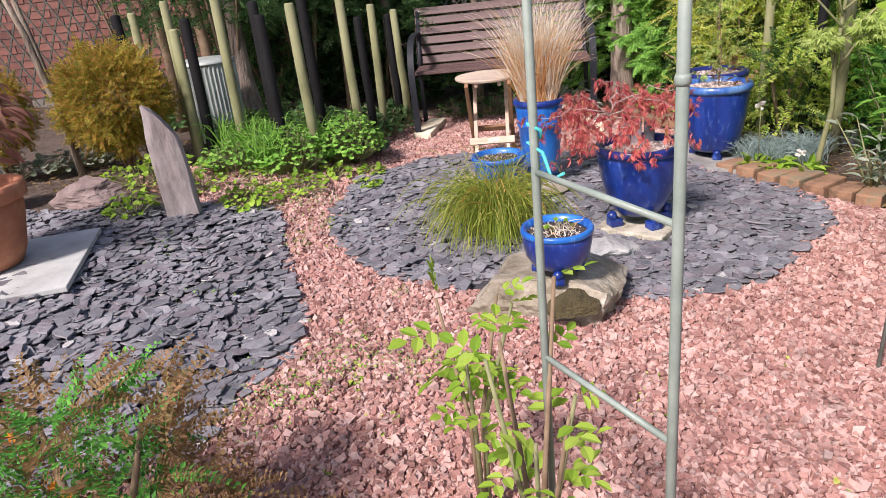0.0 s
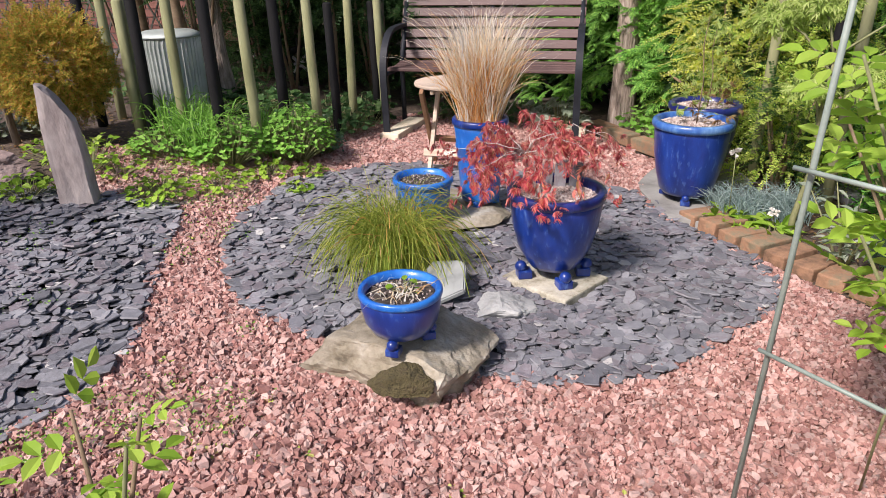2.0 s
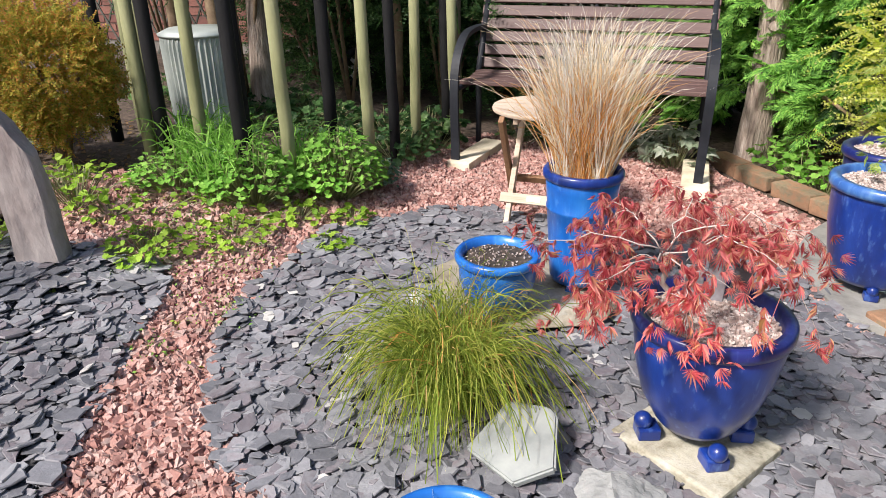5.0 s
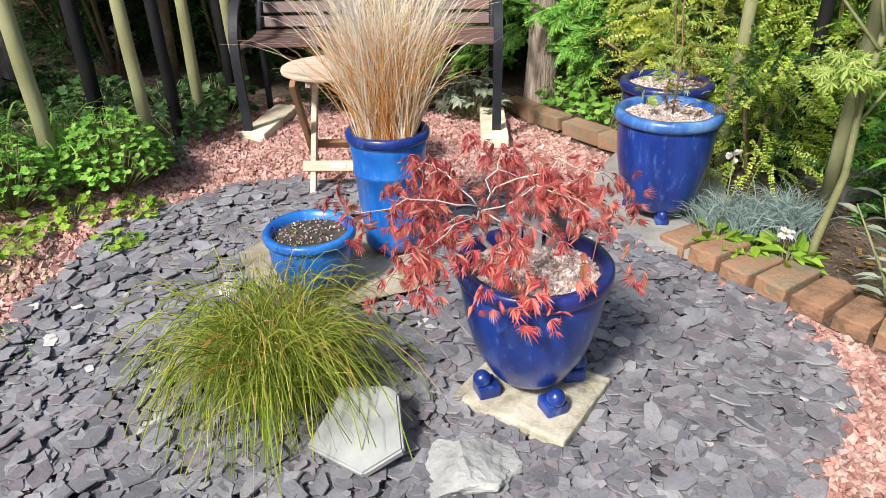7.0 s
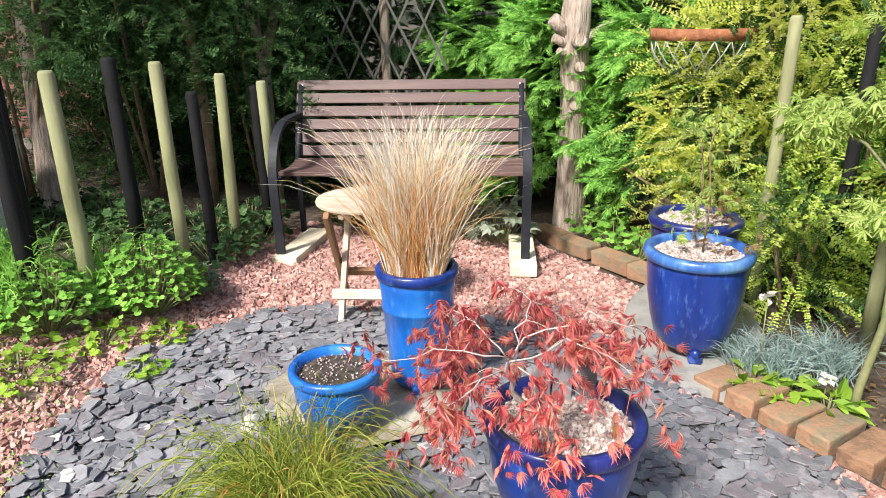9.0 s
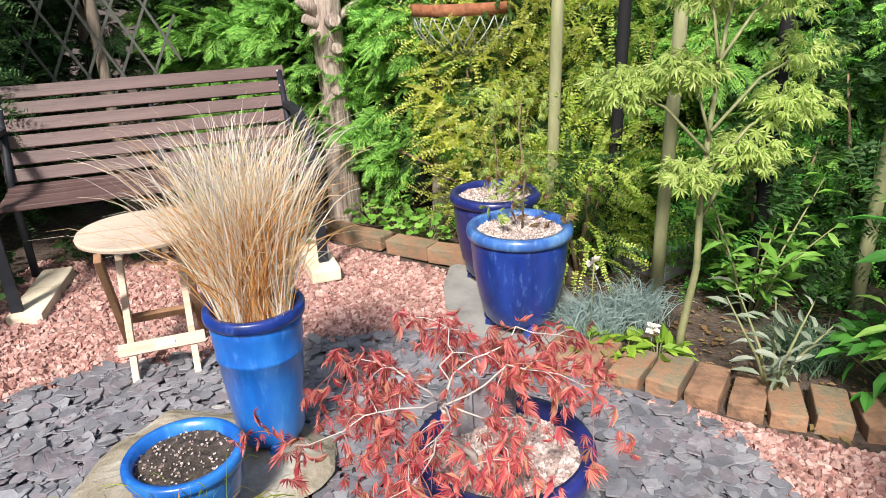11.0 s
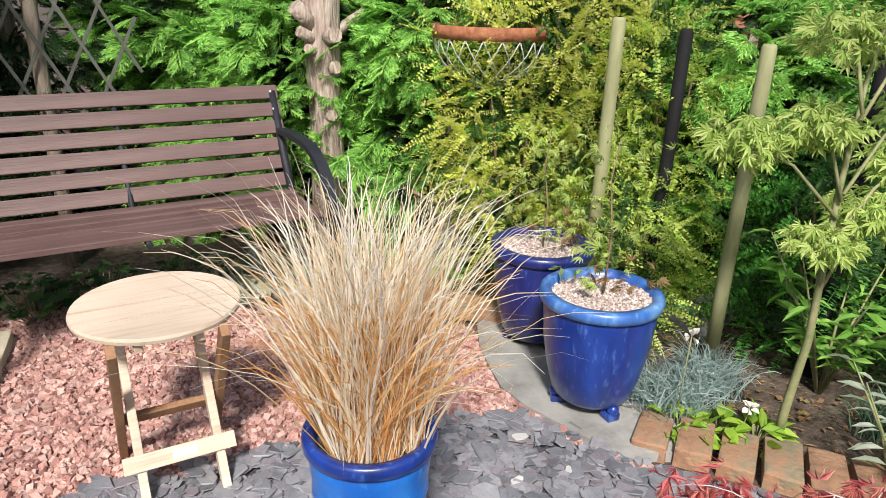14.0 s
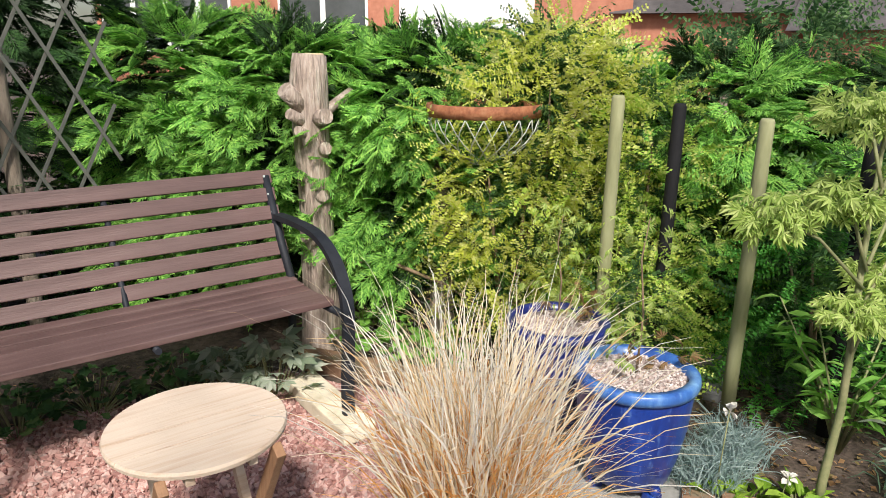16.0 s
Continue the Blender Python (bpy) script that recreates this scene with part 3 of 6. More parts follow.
def bench(at, rz):
    """Park bench: curved iron ends, six back slats and six seat slats."""
    t = thing("garden_bench", "brown slatted park bench with curved black iron arms on cream blocks", "bench", at, rz)
    half = 0.622
    for sx in (-1, 1):
        x = sx * (half - 0.022)
        arc = [(0, 0.0)]
        arc += [(0.0, 0.1), (-0.012, 0.24), (-0.02, 0.36), (-0.008, 0.46), (0.04, 0.545), (0.12, 0.605), (0.22, 0.635), (0.38, 0.64), (0.53, 0.635)]
        fine = []
        for k in range(len(arc) - 1):
            q = [Vector(arc[max(0, min(len(arc) - 1, k + j))]) for j in (-1, 0, 1, 2)]
            for s in (0, 0.25, 0.5, 0.75):
                fine.append(tuple(0.5 * (2 * q[1] + (q[2] - q[0]) * s + (2 * q[0] - 5 * q[1] + 4 * q[2] - q[3]) * s * s + (3 * q[1] - q[0] - 3 * q[2] + q[3]) * s ** 3)))
        arc = fine + [arc[-1]]
        bm = bmesh.new()
        prev = None
        for k, (y, z) in enumerate(arc):
            y0, z0 = arc[max(k - 1, 0)]
            y1, z1 = arc[min(k + 1, len(arc) - 1)]
            n = Vector((0, -(z1 - z0), y1 - y0)).normalized() * 0.011
            ring = [bm.verts.new((x + sx * 0.004 + dx, y + s * n.y, z + s * n.z)) for dx, s in ((-0.021, -1), (0.021, -1), (0.021, 1), (-0.021, 1))]
            if prev:
                for q in range(4):
                    bm.faces.new((prev[q], prev[(q + 1) % 4], ring[(q + 1) % 4], ring[q]))
            else:
                bm.faces.new(ring[::-1])
            prev = ring
        bm.faces.new(prev)
        bmesh.ops.recalc_face_normals(bm, faces=bm.faces[:])
        part("arm", bm, IRON, t, "curved black iron arm and front leg")
        part("back_leg", tube([(x, 0.44, 0.0), (x, 0.44, 0.2), (x, 0.42, 0.4), (x, 0.51, 0.55), (x, 0.625, 0.78)], 0.017, 8), IRON, t)
        part("seat_rail", tube([(x, 0.0, 0.385), (x, 0.2, 0.375), (x, 0.43, 0.36)], 0.014, 8), IRON, t)
    part("middle_brace", tube([(0, 0.06, 0.385), (0, 0.42, 0.36), (0, 0.5, 0.5), (0, 0.635, 0.78)], 0.011, 8), IRON, t)
    for k in range(6):
        y = 0.11 + 0.06 * k
        s = part("seat_slat", box((2 * half - 0.03, 0.055, 0.022), bevel=0.004), BENCH_WOOD, t)
        s.matrix_basis = pose(0, y, 0.405 - 0.012 * math.sin(k / 5 * 3.1), 0, 0, 0)
    for k in range(6):
        f = k / 5
        s = part("back_slat", box((2 * half, 0.02, 0.056), bevel=0.004), BENCH_WOOD, t)
        s.matrix_basis = pose(0, 0.475 + 0.14 * f + 0.01 * f * f, 0.448 + 0.33 * f, -22, 0, 0)
        for sx in (-1, 1):
            bolt = part("bolt", lathe([(0.006, 0), (0.006, 0.003), (0.003, 0.005)], 8), GALVANISED, s)
            bolt.matrix_basis = pose(sx * (half - 0.03), -0.011, 0, 90, 0, 0)
    return t


def folding_table(at, rz):
    t = thing("folding_table", "small round pale teak folding table with crossed legs", "table", at, rz)
    for side, edges in ((-1, (-0.3, -0.069)), (0, (-0.066, 0.012)), (1, (0.016, 0.3))):
        b = lathe([(0.0, 0.478), (0.188, 0.478), (0.198, 0.483), (0.2, 0.492), (0.197, 0.499), (0.0, 0.5)], 56)
        bmesh.ops.remove_doubles(b, verts=b.verts[:], dist=0.0001)
        for y, n in zip(edges, (-1, 1)):
            cut = bmesh.ops.bisect_plane(b, geom=b.verts[:] + b.edges[:] + b.faces[:], plane_co=(0, y, 0), plane_no=(0, n, 0), clear_outer=True)
            rim = [g for g in cut["geom_cut"] if isinstance(g, bmesh.types.BMEdge)]
            if rim:
                bmesh.ops.holes_fill(b, edges=rim)
        for f in b.faces:
            f.smooth = False
        part("tabletop_board", b, TEAK, t, "pale weathered board of the round top")
    for sx in (-1, 1):
        x = sx * 0.095
        part("front_leg", box((0.022, 0.034, 0.57), (x, -0.02, 0.232), rot=(-32, 0, 0)), TEAK, t)
        part("rear_leg", box((0.022, 0.036, 0.57), (x + sx * 0.028, -0.02, 0.232), rot=(32, 0, 0)), TEAK_DARK, t, "darker brown rear leg")
        part("batten", box((0.02, 0.34, 0.022), (x * 0.7, 0, 0.466)), TEAK, t)
    rail = part("front_rail", box((0.27, 0.018, 0.042), (0, -0.108, 0.125), rot=(-32, 0, 0)), TEAK, t)
    part("plaque", box((0.06, 0.003, 0.022), (0.01, -0.1165, 0.13), 0.0, rot=(-32, 0, 0)), PLAQUE, rail, "small pale metal plaque")
    part("rear_rail", box((0.24, 0.018, 0.036), (0, 0.035, 0.17), rot=(32, 0, 0)), TEAK_DARK, t)
    return t


def pot_feet(t, r, mat, size=0.03, angles=(-90, 30, 150)):
    """Three ball-and-wedge feet that carry a pot."""
    for a in angles:
        bm = box((size * 1.5, size * 1.5, size * 0.9), (0, 0, size * 0.45), 0.006)
        w = bmesh.new()
        bmesh.ops.create_uvsphere(w, u_segments=16, v_segments=10, radius=size * 0.62)
        w.transform(pose(size * 0.35, 0, size * 1.25))
        for f in w.faces:
            f.smooth = True
        join(bm, w)
        ob = part("foot", bm, mat, t, "glazed ball-shaped pot foot")
        ob.matrix_basis = pose(math.cos(radians(a)) * r, math.sin(radians(a)) * r, 0, 0, 0, a)


def glazed_pot(name, label, at, profile, wall, fill, mat, rim_mat, fill_mat, feet=0.0, feet_r=0.1, rim_h=0.03, feet_angles=(-90, 30, 150), out=0.007):
    """A thick-walled pot with a rolled rim, on feet, filled to a given height."""
    t = thing(name, label, "plant pot", at)
    top_r, top_z = profile[-1]
    prof = [(r, z + feet) for r, z in profile]
    body = prof + [(top_r - 0.004, top_z + feet + 0.002)] + [(r - wall, z + feet) for r, z in reversed(profile) if z > profile[0][1] + 0.03]
    part("body", lathe(body, 56), mat, t)
    a, z0 = top_r, top_z + feet
    part("rim", lathe([(a - 0.002, z0 - rim_h), (a + out * 0.7, z0 - rim_h + 0.004), (a + out, z0 - rim_h / 2), (a + out * 0.8, z0), (a + 0.001, z0 + 0.006),
                       (a - wall, z0 + 0.004), (a - wall - 0.004, z0 - rim_h)], 56, False), rim_mat, t, "paler worn glaze on the rim")
    fr = top_r - wall + 0.003
    bm = bmesh.new()
    bmesh.ops.create_grid(bm, x_segments=26, y_segments=26, size=fr)
    bmesh.ops.delete(bm, geom=[v for v in bm.verts if v.co.length > fr], context="VERTS")
    for v in bm.verts:
        v.co.z = fill + feet + 0.008 * noise.noise(v.co * 25)
    part("soil", bm, fill_mat, t)
    if feet:
        pot_feet(t, feet_r, mat, feet * 0.75, feet_angles)
    return t, fill + feet, fr


def pebbles(parent, r, z, n, size, mat, name="grit"):
    """Loose stones over a round surface."""
    a, q = RNG.uniform(0, 2 * np.pi, n), r * np.sqrt(RNG.uniform(0, 0.92, n))
    P = np.stack([np.cos(a) * q, np.sin(a) * q, np.full(n, z) + RNG.uniform(0, 0.006, n)], 1)
    V, F = scatter(STONES, P, RNG.normal(size=(n, 3)), RNG.uniform(0.6, 1.3, n) * size, 1.0)
    return part(name, np_mesh(name, V, F, mat), parent=parent, kind="stuff")


def stone_template(seed, flat=0.72):
    r = np.random.default_rng(seed)
    V = np.array([[x, y, z] for x in (-1, 1) for y in (-1, 1) for z in (-1, 1)], float) * 0.5
    V = V * np.array([1.0, 0.75, flat]) + r.normal(0, 0.13, V.shape)
    F = np.array([[0, 1, 3, 2], [4, 6, 7, 5], [0, 4, 5, 1], [2, 3, 7, 6], [0, 2, 6, 4], [1, 5, 7, 3]])
    return V, F


STONES = [stone_template(k) for k in range(14)]


def chip_template(seed):
    """A thin flake of slate with a broken outline, its bottom left open on the ground side."""
    r = np.random.default_rng(seed + 50)
    n = 7
    a = np.sort(np.linspace(0, 2 * np.pi, n, endpoint=False) + r.normal(0, 0.28, n))
    q = r.uniform(0.36, 0.6, n)
    x, y = np.cos(a) * q * 1.15, np.sin(a) * q * r.uniform(0.65, 1.0)
    th = 0.1
    top = np.stack([x, y, th + r.normal(0, 0.012, n)], 1)
    mid = np.stack([x * 1.06, y * 1.06, np.full(n, th * 0.5)], 1)
    bot = np.stack([x * 0.97, y * 0.97, np.zeros(n)], 1)
    V = np.concatenate([top, mid, bot, [[0, 0, th]]])
    F = []
    for k in range(n):
        m = (k + 1) % n
        F += [[k, m, 3 * n, 3 * n], [n + k, n + m, m, k], [2 * n + k, 2 * n + m, n + m, n + k]]
    return V, np.array(F)


def tri(template):
    """The same template with triangles only."""
    V, F = template
    out = []
    for f in F:
        out.append([f[0], f[1], f[2]])
        if f[3] != f[2]:
            out.append([f[0], f[2], f[3]])
    return V, np.array(out)


CHIPS = [tri(chip_template(k)) for k in range(16)]


def loose(parent, poly, holes, density, templates, size, mat, lift, tilt, name, near, n_parts=290, flat=True):
    """Loose pieces over a bed: those near the given place as pieces of their own, the rest joined."""
    px, py = np.array(poly).T
    area = (px.max() - px.min()) * (py.max() - py.min())
    n = int(area * density)
    x, y = RNG.uniform(px.min(), px.max(), n), RNG.uniform(py.min(), py.max(), n)
    ok = inside(poly, x, y)
    for h in holes:
        ok &= ~inside(h, x, y)
    x, y = x[ok], y[ok]
    n = len(x)
    z = np.interp(x, [-3.0, -1.6, -0.62, 3.0], [0.222, 0.172, 0.022, -0.108]) + lift * RNG.uniform(0.0, 1.0, n)
    P = np.stack([x, y, z], 1)
    a = RNG.uniform(0, 2 * np.pi, n)
    D = np.stack([np.cos(a), np.sin(a), RNG.normal(0, tilt, n)], 1)
    S = size * np.clip(RNG.lognormal(0, 0.32, n), 0.45, 2.0)
    order = np.argsort((x - near[0]) ** 2 + (y - near[1]) ** 2)
    first, rest = order[:n_parts], order[n_parts:]
    V, F = scatter(templates, P[rest], D[rest], S[rest], tilt)
    part(name + "s", np_mesh(name + "s", V, F, mat), parent=parent, kind="stuff")
    meshes = [np_mesh(name, t[0], t[1], mat) for t in templates]
    M = frames(D[first], tilt)
    for k, i in enumerate(first):
        ob = new(name, meshes[k % len(meshes)])
        ob.parent = parent
        ob.matrix_basis = Matrix.LocRotScale(P[i], Matrix(M[k].tolist()), (S[i],) * 3)


# plants -------------------------------------------------------------------------------------------
def foliage(name, parent, templates, P, D, S, mat, roll=0.5, label=""):
    V, F = scatter(templates, P, D, S, roll)
    return part(name, np_mesh(name, V, F, mat), parent=parent, label=label)


def ball(n, c, r, shell=0.55, low=-1.0):
    """Points in the outer shell of an ellipsoid, and the directions outwards."""
    d = RNG.normal(size=(n, 3))
    d /= np.linalg.norm(d, axis=1, keepdims=True)
    d[:, 2] = np.maximum(d[:, 2], low)
    q = RNG.uniform(shell, 1, n) ** 0.6
    lump = 1 + 0.14 * np.sin(d[:, :1] * 7 + c[0] * 3) * np.cos(d[:, 1:2] * 6 + d[:, 2:] * 5)
    return np.array(c) + d * q[:, None] * np.array(r) * lump, d


def clump(name, label, category, at, n, r, h, size, mat, template=None, stalk_mat=None, group=""):
    """A low clump of stalked leaves that face up and out."""
    t = thing(name, label, category, (at[0], at[1], gz(at[0])), group=group)
    a, q = RNG.uniform(0, 2 * np.pi, n), np.sqrt(RNG.uniform(0.0, 1, n))
    top = h * (1 - 0.6 * q ** 2) * RNG.uniform(0.6, 1.1, n)
    P = np.stack([np.cos(a) * q * r, np.sin(a) * q * r, top], 1)
    D = np.stack([np.cos(a), np.sin(a), RNG.uniform(-0.35, 0.35, n)], 1) + RNG.normal(0, 0.35, (n, 3))
    foliage("foliage", t, [template or leaf_template(1, 0.9, 0.15, -0.12)], P, D, RNG.uniform(0.7, 1.25, n) * size, mat, 0.35)
    s = np.linspace(0, 1, 4)[None, :, None]
    root = np.concatenate([P[:, :2] * 0.25, np.zeros((n, 1))], 1)[:, None, :]
    path = root * (1 - s) + P[:, None, :] * s
    V, F = blade_strip(path, 0.004, False)
    part("stalk", np_mesh("stalk", V, F, stalk_mat or GREEN_STEM), parent=t, kind="stuff")
    return t


def tuft(name, label, category, at, n, height, reach, droop, width, mat, root=0.04, squash=1.0, group="", z=None, stiff=0.3):
    """A tuft of arching blades."""
    t = thing(name, label, category, (at[0], at[1], gz(at[0]) if z is None else z), group=group)
    V, F = blade_strip(arches((0, 0, 0), n, height, reach, droop, root=root, squash=squash, stiff=stiff), RNG.uniform(0.6, 1.3, n) * width)
    part("grass", np_mesh("grass", V, F, mat), parent=t)
    return t


def branches(parent, starts, mat, name="branch", sides=6):
    for pts, r in starts:
        part(name, tube(pts, np.linspace(r, r * 0.35, len(pts)).tolist(), sides), mat, parent)


SPRAYS = [spray_template(9, 1), spray_template(8, 2), spray_template(10, 3)]
TWIGS = [twig_template(13, 0.6, 4), twig_template(11, 0.6, 5), twig_template(15, 0.55, 6)]
WHIPS = [twig_template(17, 0.8, 14, 0.088, 0.5), twig_template(15, 0.8, 15, 0.095, 0.15), twig_template(20, 0.75, 16, 0.08, 0.8)]
LEAF = [leaf_template()]
SMALL = [small_leaf()]
ROUND = [leaf_template(1, 0.95, 0.2, -0.1)]
LANCE = [leaf_template(1, 0.3, 0.2, -0.3)]
DROOP = [palmate(9, 0.1, 130, 0.4), palmate(7, 0.11, 150, 0.7), palmate(7, 0.1, 85, 0.3)]
PALM = [palmate(7, 0.19, 150, 0.3), palmate(7, 0.22, 170, 0.5), palmate(5, 0.2, 130, 0.4)]

STAR = [palmate(7, 0.24, 210, 0.25), palmate(7, 0.26, 190, 0.4), palmate(5, 0.26, 170, 0.3)]

# ---- stake fences ----
TAN, BLK = "tan-green round treated wooden fence stake", "black-stained round wooden fence stake"
for x, y, top, r in ((-2.3, 4.49, 1.05, 0.028), (-1.77, 4.0, 0.95, 0.028), (-1.51, 4.05, 1.12, 0.028), (-1.09, 4.1, 1.02, 0.029),
                     (-0.95, 4.57, 1.02, 0.028), (-0.89, 4.99, 0.94, 0.027), (-0.78, 5.28, 0.88, 0.027), (-1.88, 4.16, 1.1, 0.026)):
    stake(x, y, top, r, STAKE, TAN, (RNG.uniform(-0.02, 0.01), 0), "left fence stakes")
for x, y, top, r in ((-1.7, 4.02, 1.0, 0.03), (-1.31, 4.1, 1.05, 0.03), (-1.25, 4.72, 1.03, 0.033), (-0.91, 4.77, 0.88, 0.027), (-0.85, 5.33, 0.85, 0.027),
                     (-2.28, 4.29, 1.05, 0.03), (-1.23, 3.97, 0.98, 0.03)):
    stake(x, y, top, r, STAKE_BLACK, BLK, (RNG.uniform(-0.02, 0.01), 0), "left fence stakes")
for x, y, top, mat, lab, lean in ((1.57, 4.8, 1.165, STAKE, TAN, 0.015), (1.86, 4.38, 1.1, STAKE, TAN, 0.012), (2.5, 3.98, 1.085, STAKE, TAN, 0.02),
                                  (1.84, 4.74, 1.13, STAKE_BLACK, BLK, 0.02), (2.14, 4.15, 1.1, STAKE_BLACK, BLK, 0.0), (2.85, 3.75, 1.12, STAKE_BLACK, BLK, 0.02)):
    stake(x, y, top, 0.026, mat, lab, (lean, 0.0), "right fence stakes")

# ---- bench, its blocks, table ----
bench((-0.04, 4.98, 0.05), 4)
for x, y, rz in ((-0.595, 5.14, -4), (0.545, 5.17, 3)):
    ob = tagged(part("support_block", box((0.13, 0.5, 0.06), bevel=0.008), PLINTH), "cream stone block under the bench legs", "block", "bench blocks")
    ob.matrix_basis = pose(x, y, 0.04 if x < 0 else 0.025, 0, 0, rz)
folding_table((-0.072, 4.44, 0.0), 3)

# ---- brick edging, concrete, flags ----
edging = thing("brick_edging", "curved edging of weathered buff and orange bricks", "edging", kind="structure")
brick_meshes = []
for k in range(5):
    bm = box((0.103, 0.2, 0.075), bevel=0.007)
    for v in bm.verts:
        v.co += Vector(noise.noise_vector(v.co * 22 + Vector((k * 9, 0, 0)))) * 0.005
    me = bpy.data.meshes.new("brick")
    bm.to_mesh(me)
    bm.free()
    me.materials.append(BRICK)
    brick_meshes.append(me)
line = [(1.15, 4.03), (1.64, 3.49), (2.05, 3.2), (2.6, 2.9)]
k = 0
for (x0, y0), (x1, y1) in zip(line, line[1:]):
    d = math.hypot(x1 - x0, y1 - y0)
    n = round(d / 0.113)
    ang = math.degrees(math.atan2(y1 - y0, x1 - x0))
    for i in range(n):
        f = (i + 0.5) / n
        nx, ny = -(y1 - y0) / d, (x1 - x0) / d
        x, y = x0 + (x1 - x0) * f + nx * 0.1, y0 + (y1 - y0) * f + ny * 0.1
        ob = new("brick", brick_meshes[k % 5])
        ob.parent = edging
        ob.matrix_basis = pose(x, y, gz(x) + 0.006 + RNG.uniform(-0.004, 0.004), RNG.normal(0, 1.5), RNG.normal(0, 1.5), ang + RNG.normal(0, 2))
        k += 1
edging2 = thing("brick_edging", "row of mossy bricks laid end to end under the conifers", "edging", kind="structure")
line = [(0.6, 5.62), (0.7, 5.47), (0.88, 5.24), (1.05, 5.03), (1.2, 4.88)]
for (x0, y0), (x1, y1) in zip(line, line[1:]):
    ang = math.degrees(math.atan2(y1 - y0, x1 - x0)) - 90
    ob = new("brick", brick_meshes[k % 5])
    ob.parent = edging2
    ob.matrix_basis = pose((x0 + x1) / 2 + 0.05, (y0 + y1) / 2 + 0.04, 0.0, 2, 1, ang) @ Matrix.Diagonal((1, 1.25, 1, 1))
    k += 1

base = [(1.1, 3.99), (1.03, 4.16), (0.97, 4.33), (0.96, 4.46), (0.99, 4.58), (1.04, 4.75), (1.12, 4.92), (1.45, 5.05), (1.55, 4.7), (1.48, 4.3), (1.3, 3.92), (1.18, 3.97)]
b = sheet(grow_outline(base, 0.06, 0.01, 2), 0.022, CONCRETE, "pad")
tagged(part("concrete_pad", b, CONCRETE), "grey curved concrete pad under the two big blue pots", "concrete pad", kind="structure")
for x, y, rz in ((2.12, 4.78, 20), (2.55, 4.55, 20), (2.4, 5.1, 20)):
    ob = tagged(part("paving_flag", box((0.42, 0.42, 0.04), bevel=0.006), FLAG), "dark grey paving flag lying behind the stakes", "paving", "paving flags")
    ob.matrix_basis = pose(x, y, gz(x) + 0.012, 0, 0, rz)
ob = tagged(part("stone_slab", box((0.61, 0.5, 0.022), bevel=0.004), PALE_FLAG), "thin pale grey stone slab carrying the terracotta pot", "slab")
ob.matrix_basis = pose(-1.75, 2.43, gz(-1.75) + 0.022, 0, 2, -67)

# ---- stones ----


def stone(name, label, mat, size, at, seed, rot=(0, 0, 0), sink=0.5, **kw):
    ob = tagged(part(name, rock(size, seed, **kw), mat), label, "rock")
    ob.matrix_basis = pose(at[0], at[1], gz(at[0]) + size[2] * sink, *rot)
    return ob


# standing slate: a tall tapering slab with a slanted, pointed top
bm = bmesh.new()
bmesh.ops.create_cube(bm, size=1)
bmesh.ops.subdivide_edges(bm, edges=bm.edges[:], cuts=11, use_grid_fill=True)
for v in bm.verts:
    u = v.co.z + 0.5
    x, y = v.co.x * 2, v.co.y * 2
    m = max(abs(x), abs(y))
    if m > 0.7:
        c = 1 - 0.12 * (abs(x) * abs(y)) ** 2
        x, y = x * c, y * c
    w = 0.079 - 0.008 * u - 0.014 * max(0.0, u - 0.75)
    top = 0.52 - 0.17 * max(0.0, (x + 1) / 2) ** 1.7
    p = Vector((x * w - 0.012 * u, y * (0.05 - 0.018 * u), u * top))
    p += Vector(noise.noise_vector(Vector((p.x * 14, p.y * 14, p.z * 5)))) * 0.009
    p += Vector(noise.noise_vector(Vector((p.x * 60, p.y * 60, p.z * 12)))) * 0.003
    v.co = p
for f in bm.faces:
    f.smooth = False
ob = tagged(part("standing_stone", bm, PURPLE_ROCK), "tall pointed purple-grey slate stone standing upright", "rock")
ob.matrix_basis = pose(-1.42, 3.12, gz(-1.62) - 0.01, 0, 0, 20)
stone("flat_rock", "low layered brown rock beside the standing stone", BROWN_ROCK, (0.2, 0.14, 0.1), (-1.98, 3.24), 4, (0, 0, 15), 0.6, layer=0.3)
stone("white_rock", "pale grey pointed quartz rock at the bed's edge", GREY_ROCK, (0.15, 0.12, 0.24), (-2.52, 3.18), 6, (0, -12, 20), 0.55, rough=0.2)
slab_rock = stone("sandstone_boulder", "flat lichen-covered sandstone boulder with a mossy hollow", SANDSTONE, (0.3, 0.275, 0.17), (0.255, 2.48), 11, (0, 0, 25), 0.3, flat_top=0.08, rough=0.15, freq=1.9)
b = rock((0.1, 0.055, 0.022), 21)
moss = part("moss_patch", b, MOSS, slab_rock, "brown-green moss in the hollow")
moss.matrix_basis = slab_rock.matrix_basis.inverted() @ pose(0.37, 2.262, 0.08, 42, 0, 14)
stone("sandstone_boulder", "flat buff sandstone under the tall blue pot", SANDSTONE, (0.37, 0.37, 0.075), (0.12, 3.72), 15, (0, 0, -15), 0.32, flat_top=0.035, rough=0.12)
stone("grey_rock", "angular light grey rock on the slate chippings", GREY_ROCK, (0.13, 0.1, 0.05), (0.53, 2.87), 9, (0, 0, 20), 0.5)
bm = bmesh.new()
ring = [bm.verts.new((x, y, 0.0)) for x, y in ((-0.1, -0.07), (-0.085, 0.09), (0.02, 0.115), (0.055, 0.1), (0.125, -0.025), (0.06, -0.1))]
f = bm.faces.new(ring)
r = bmesh.ops.extrude_face_region(bm, geom=[f])
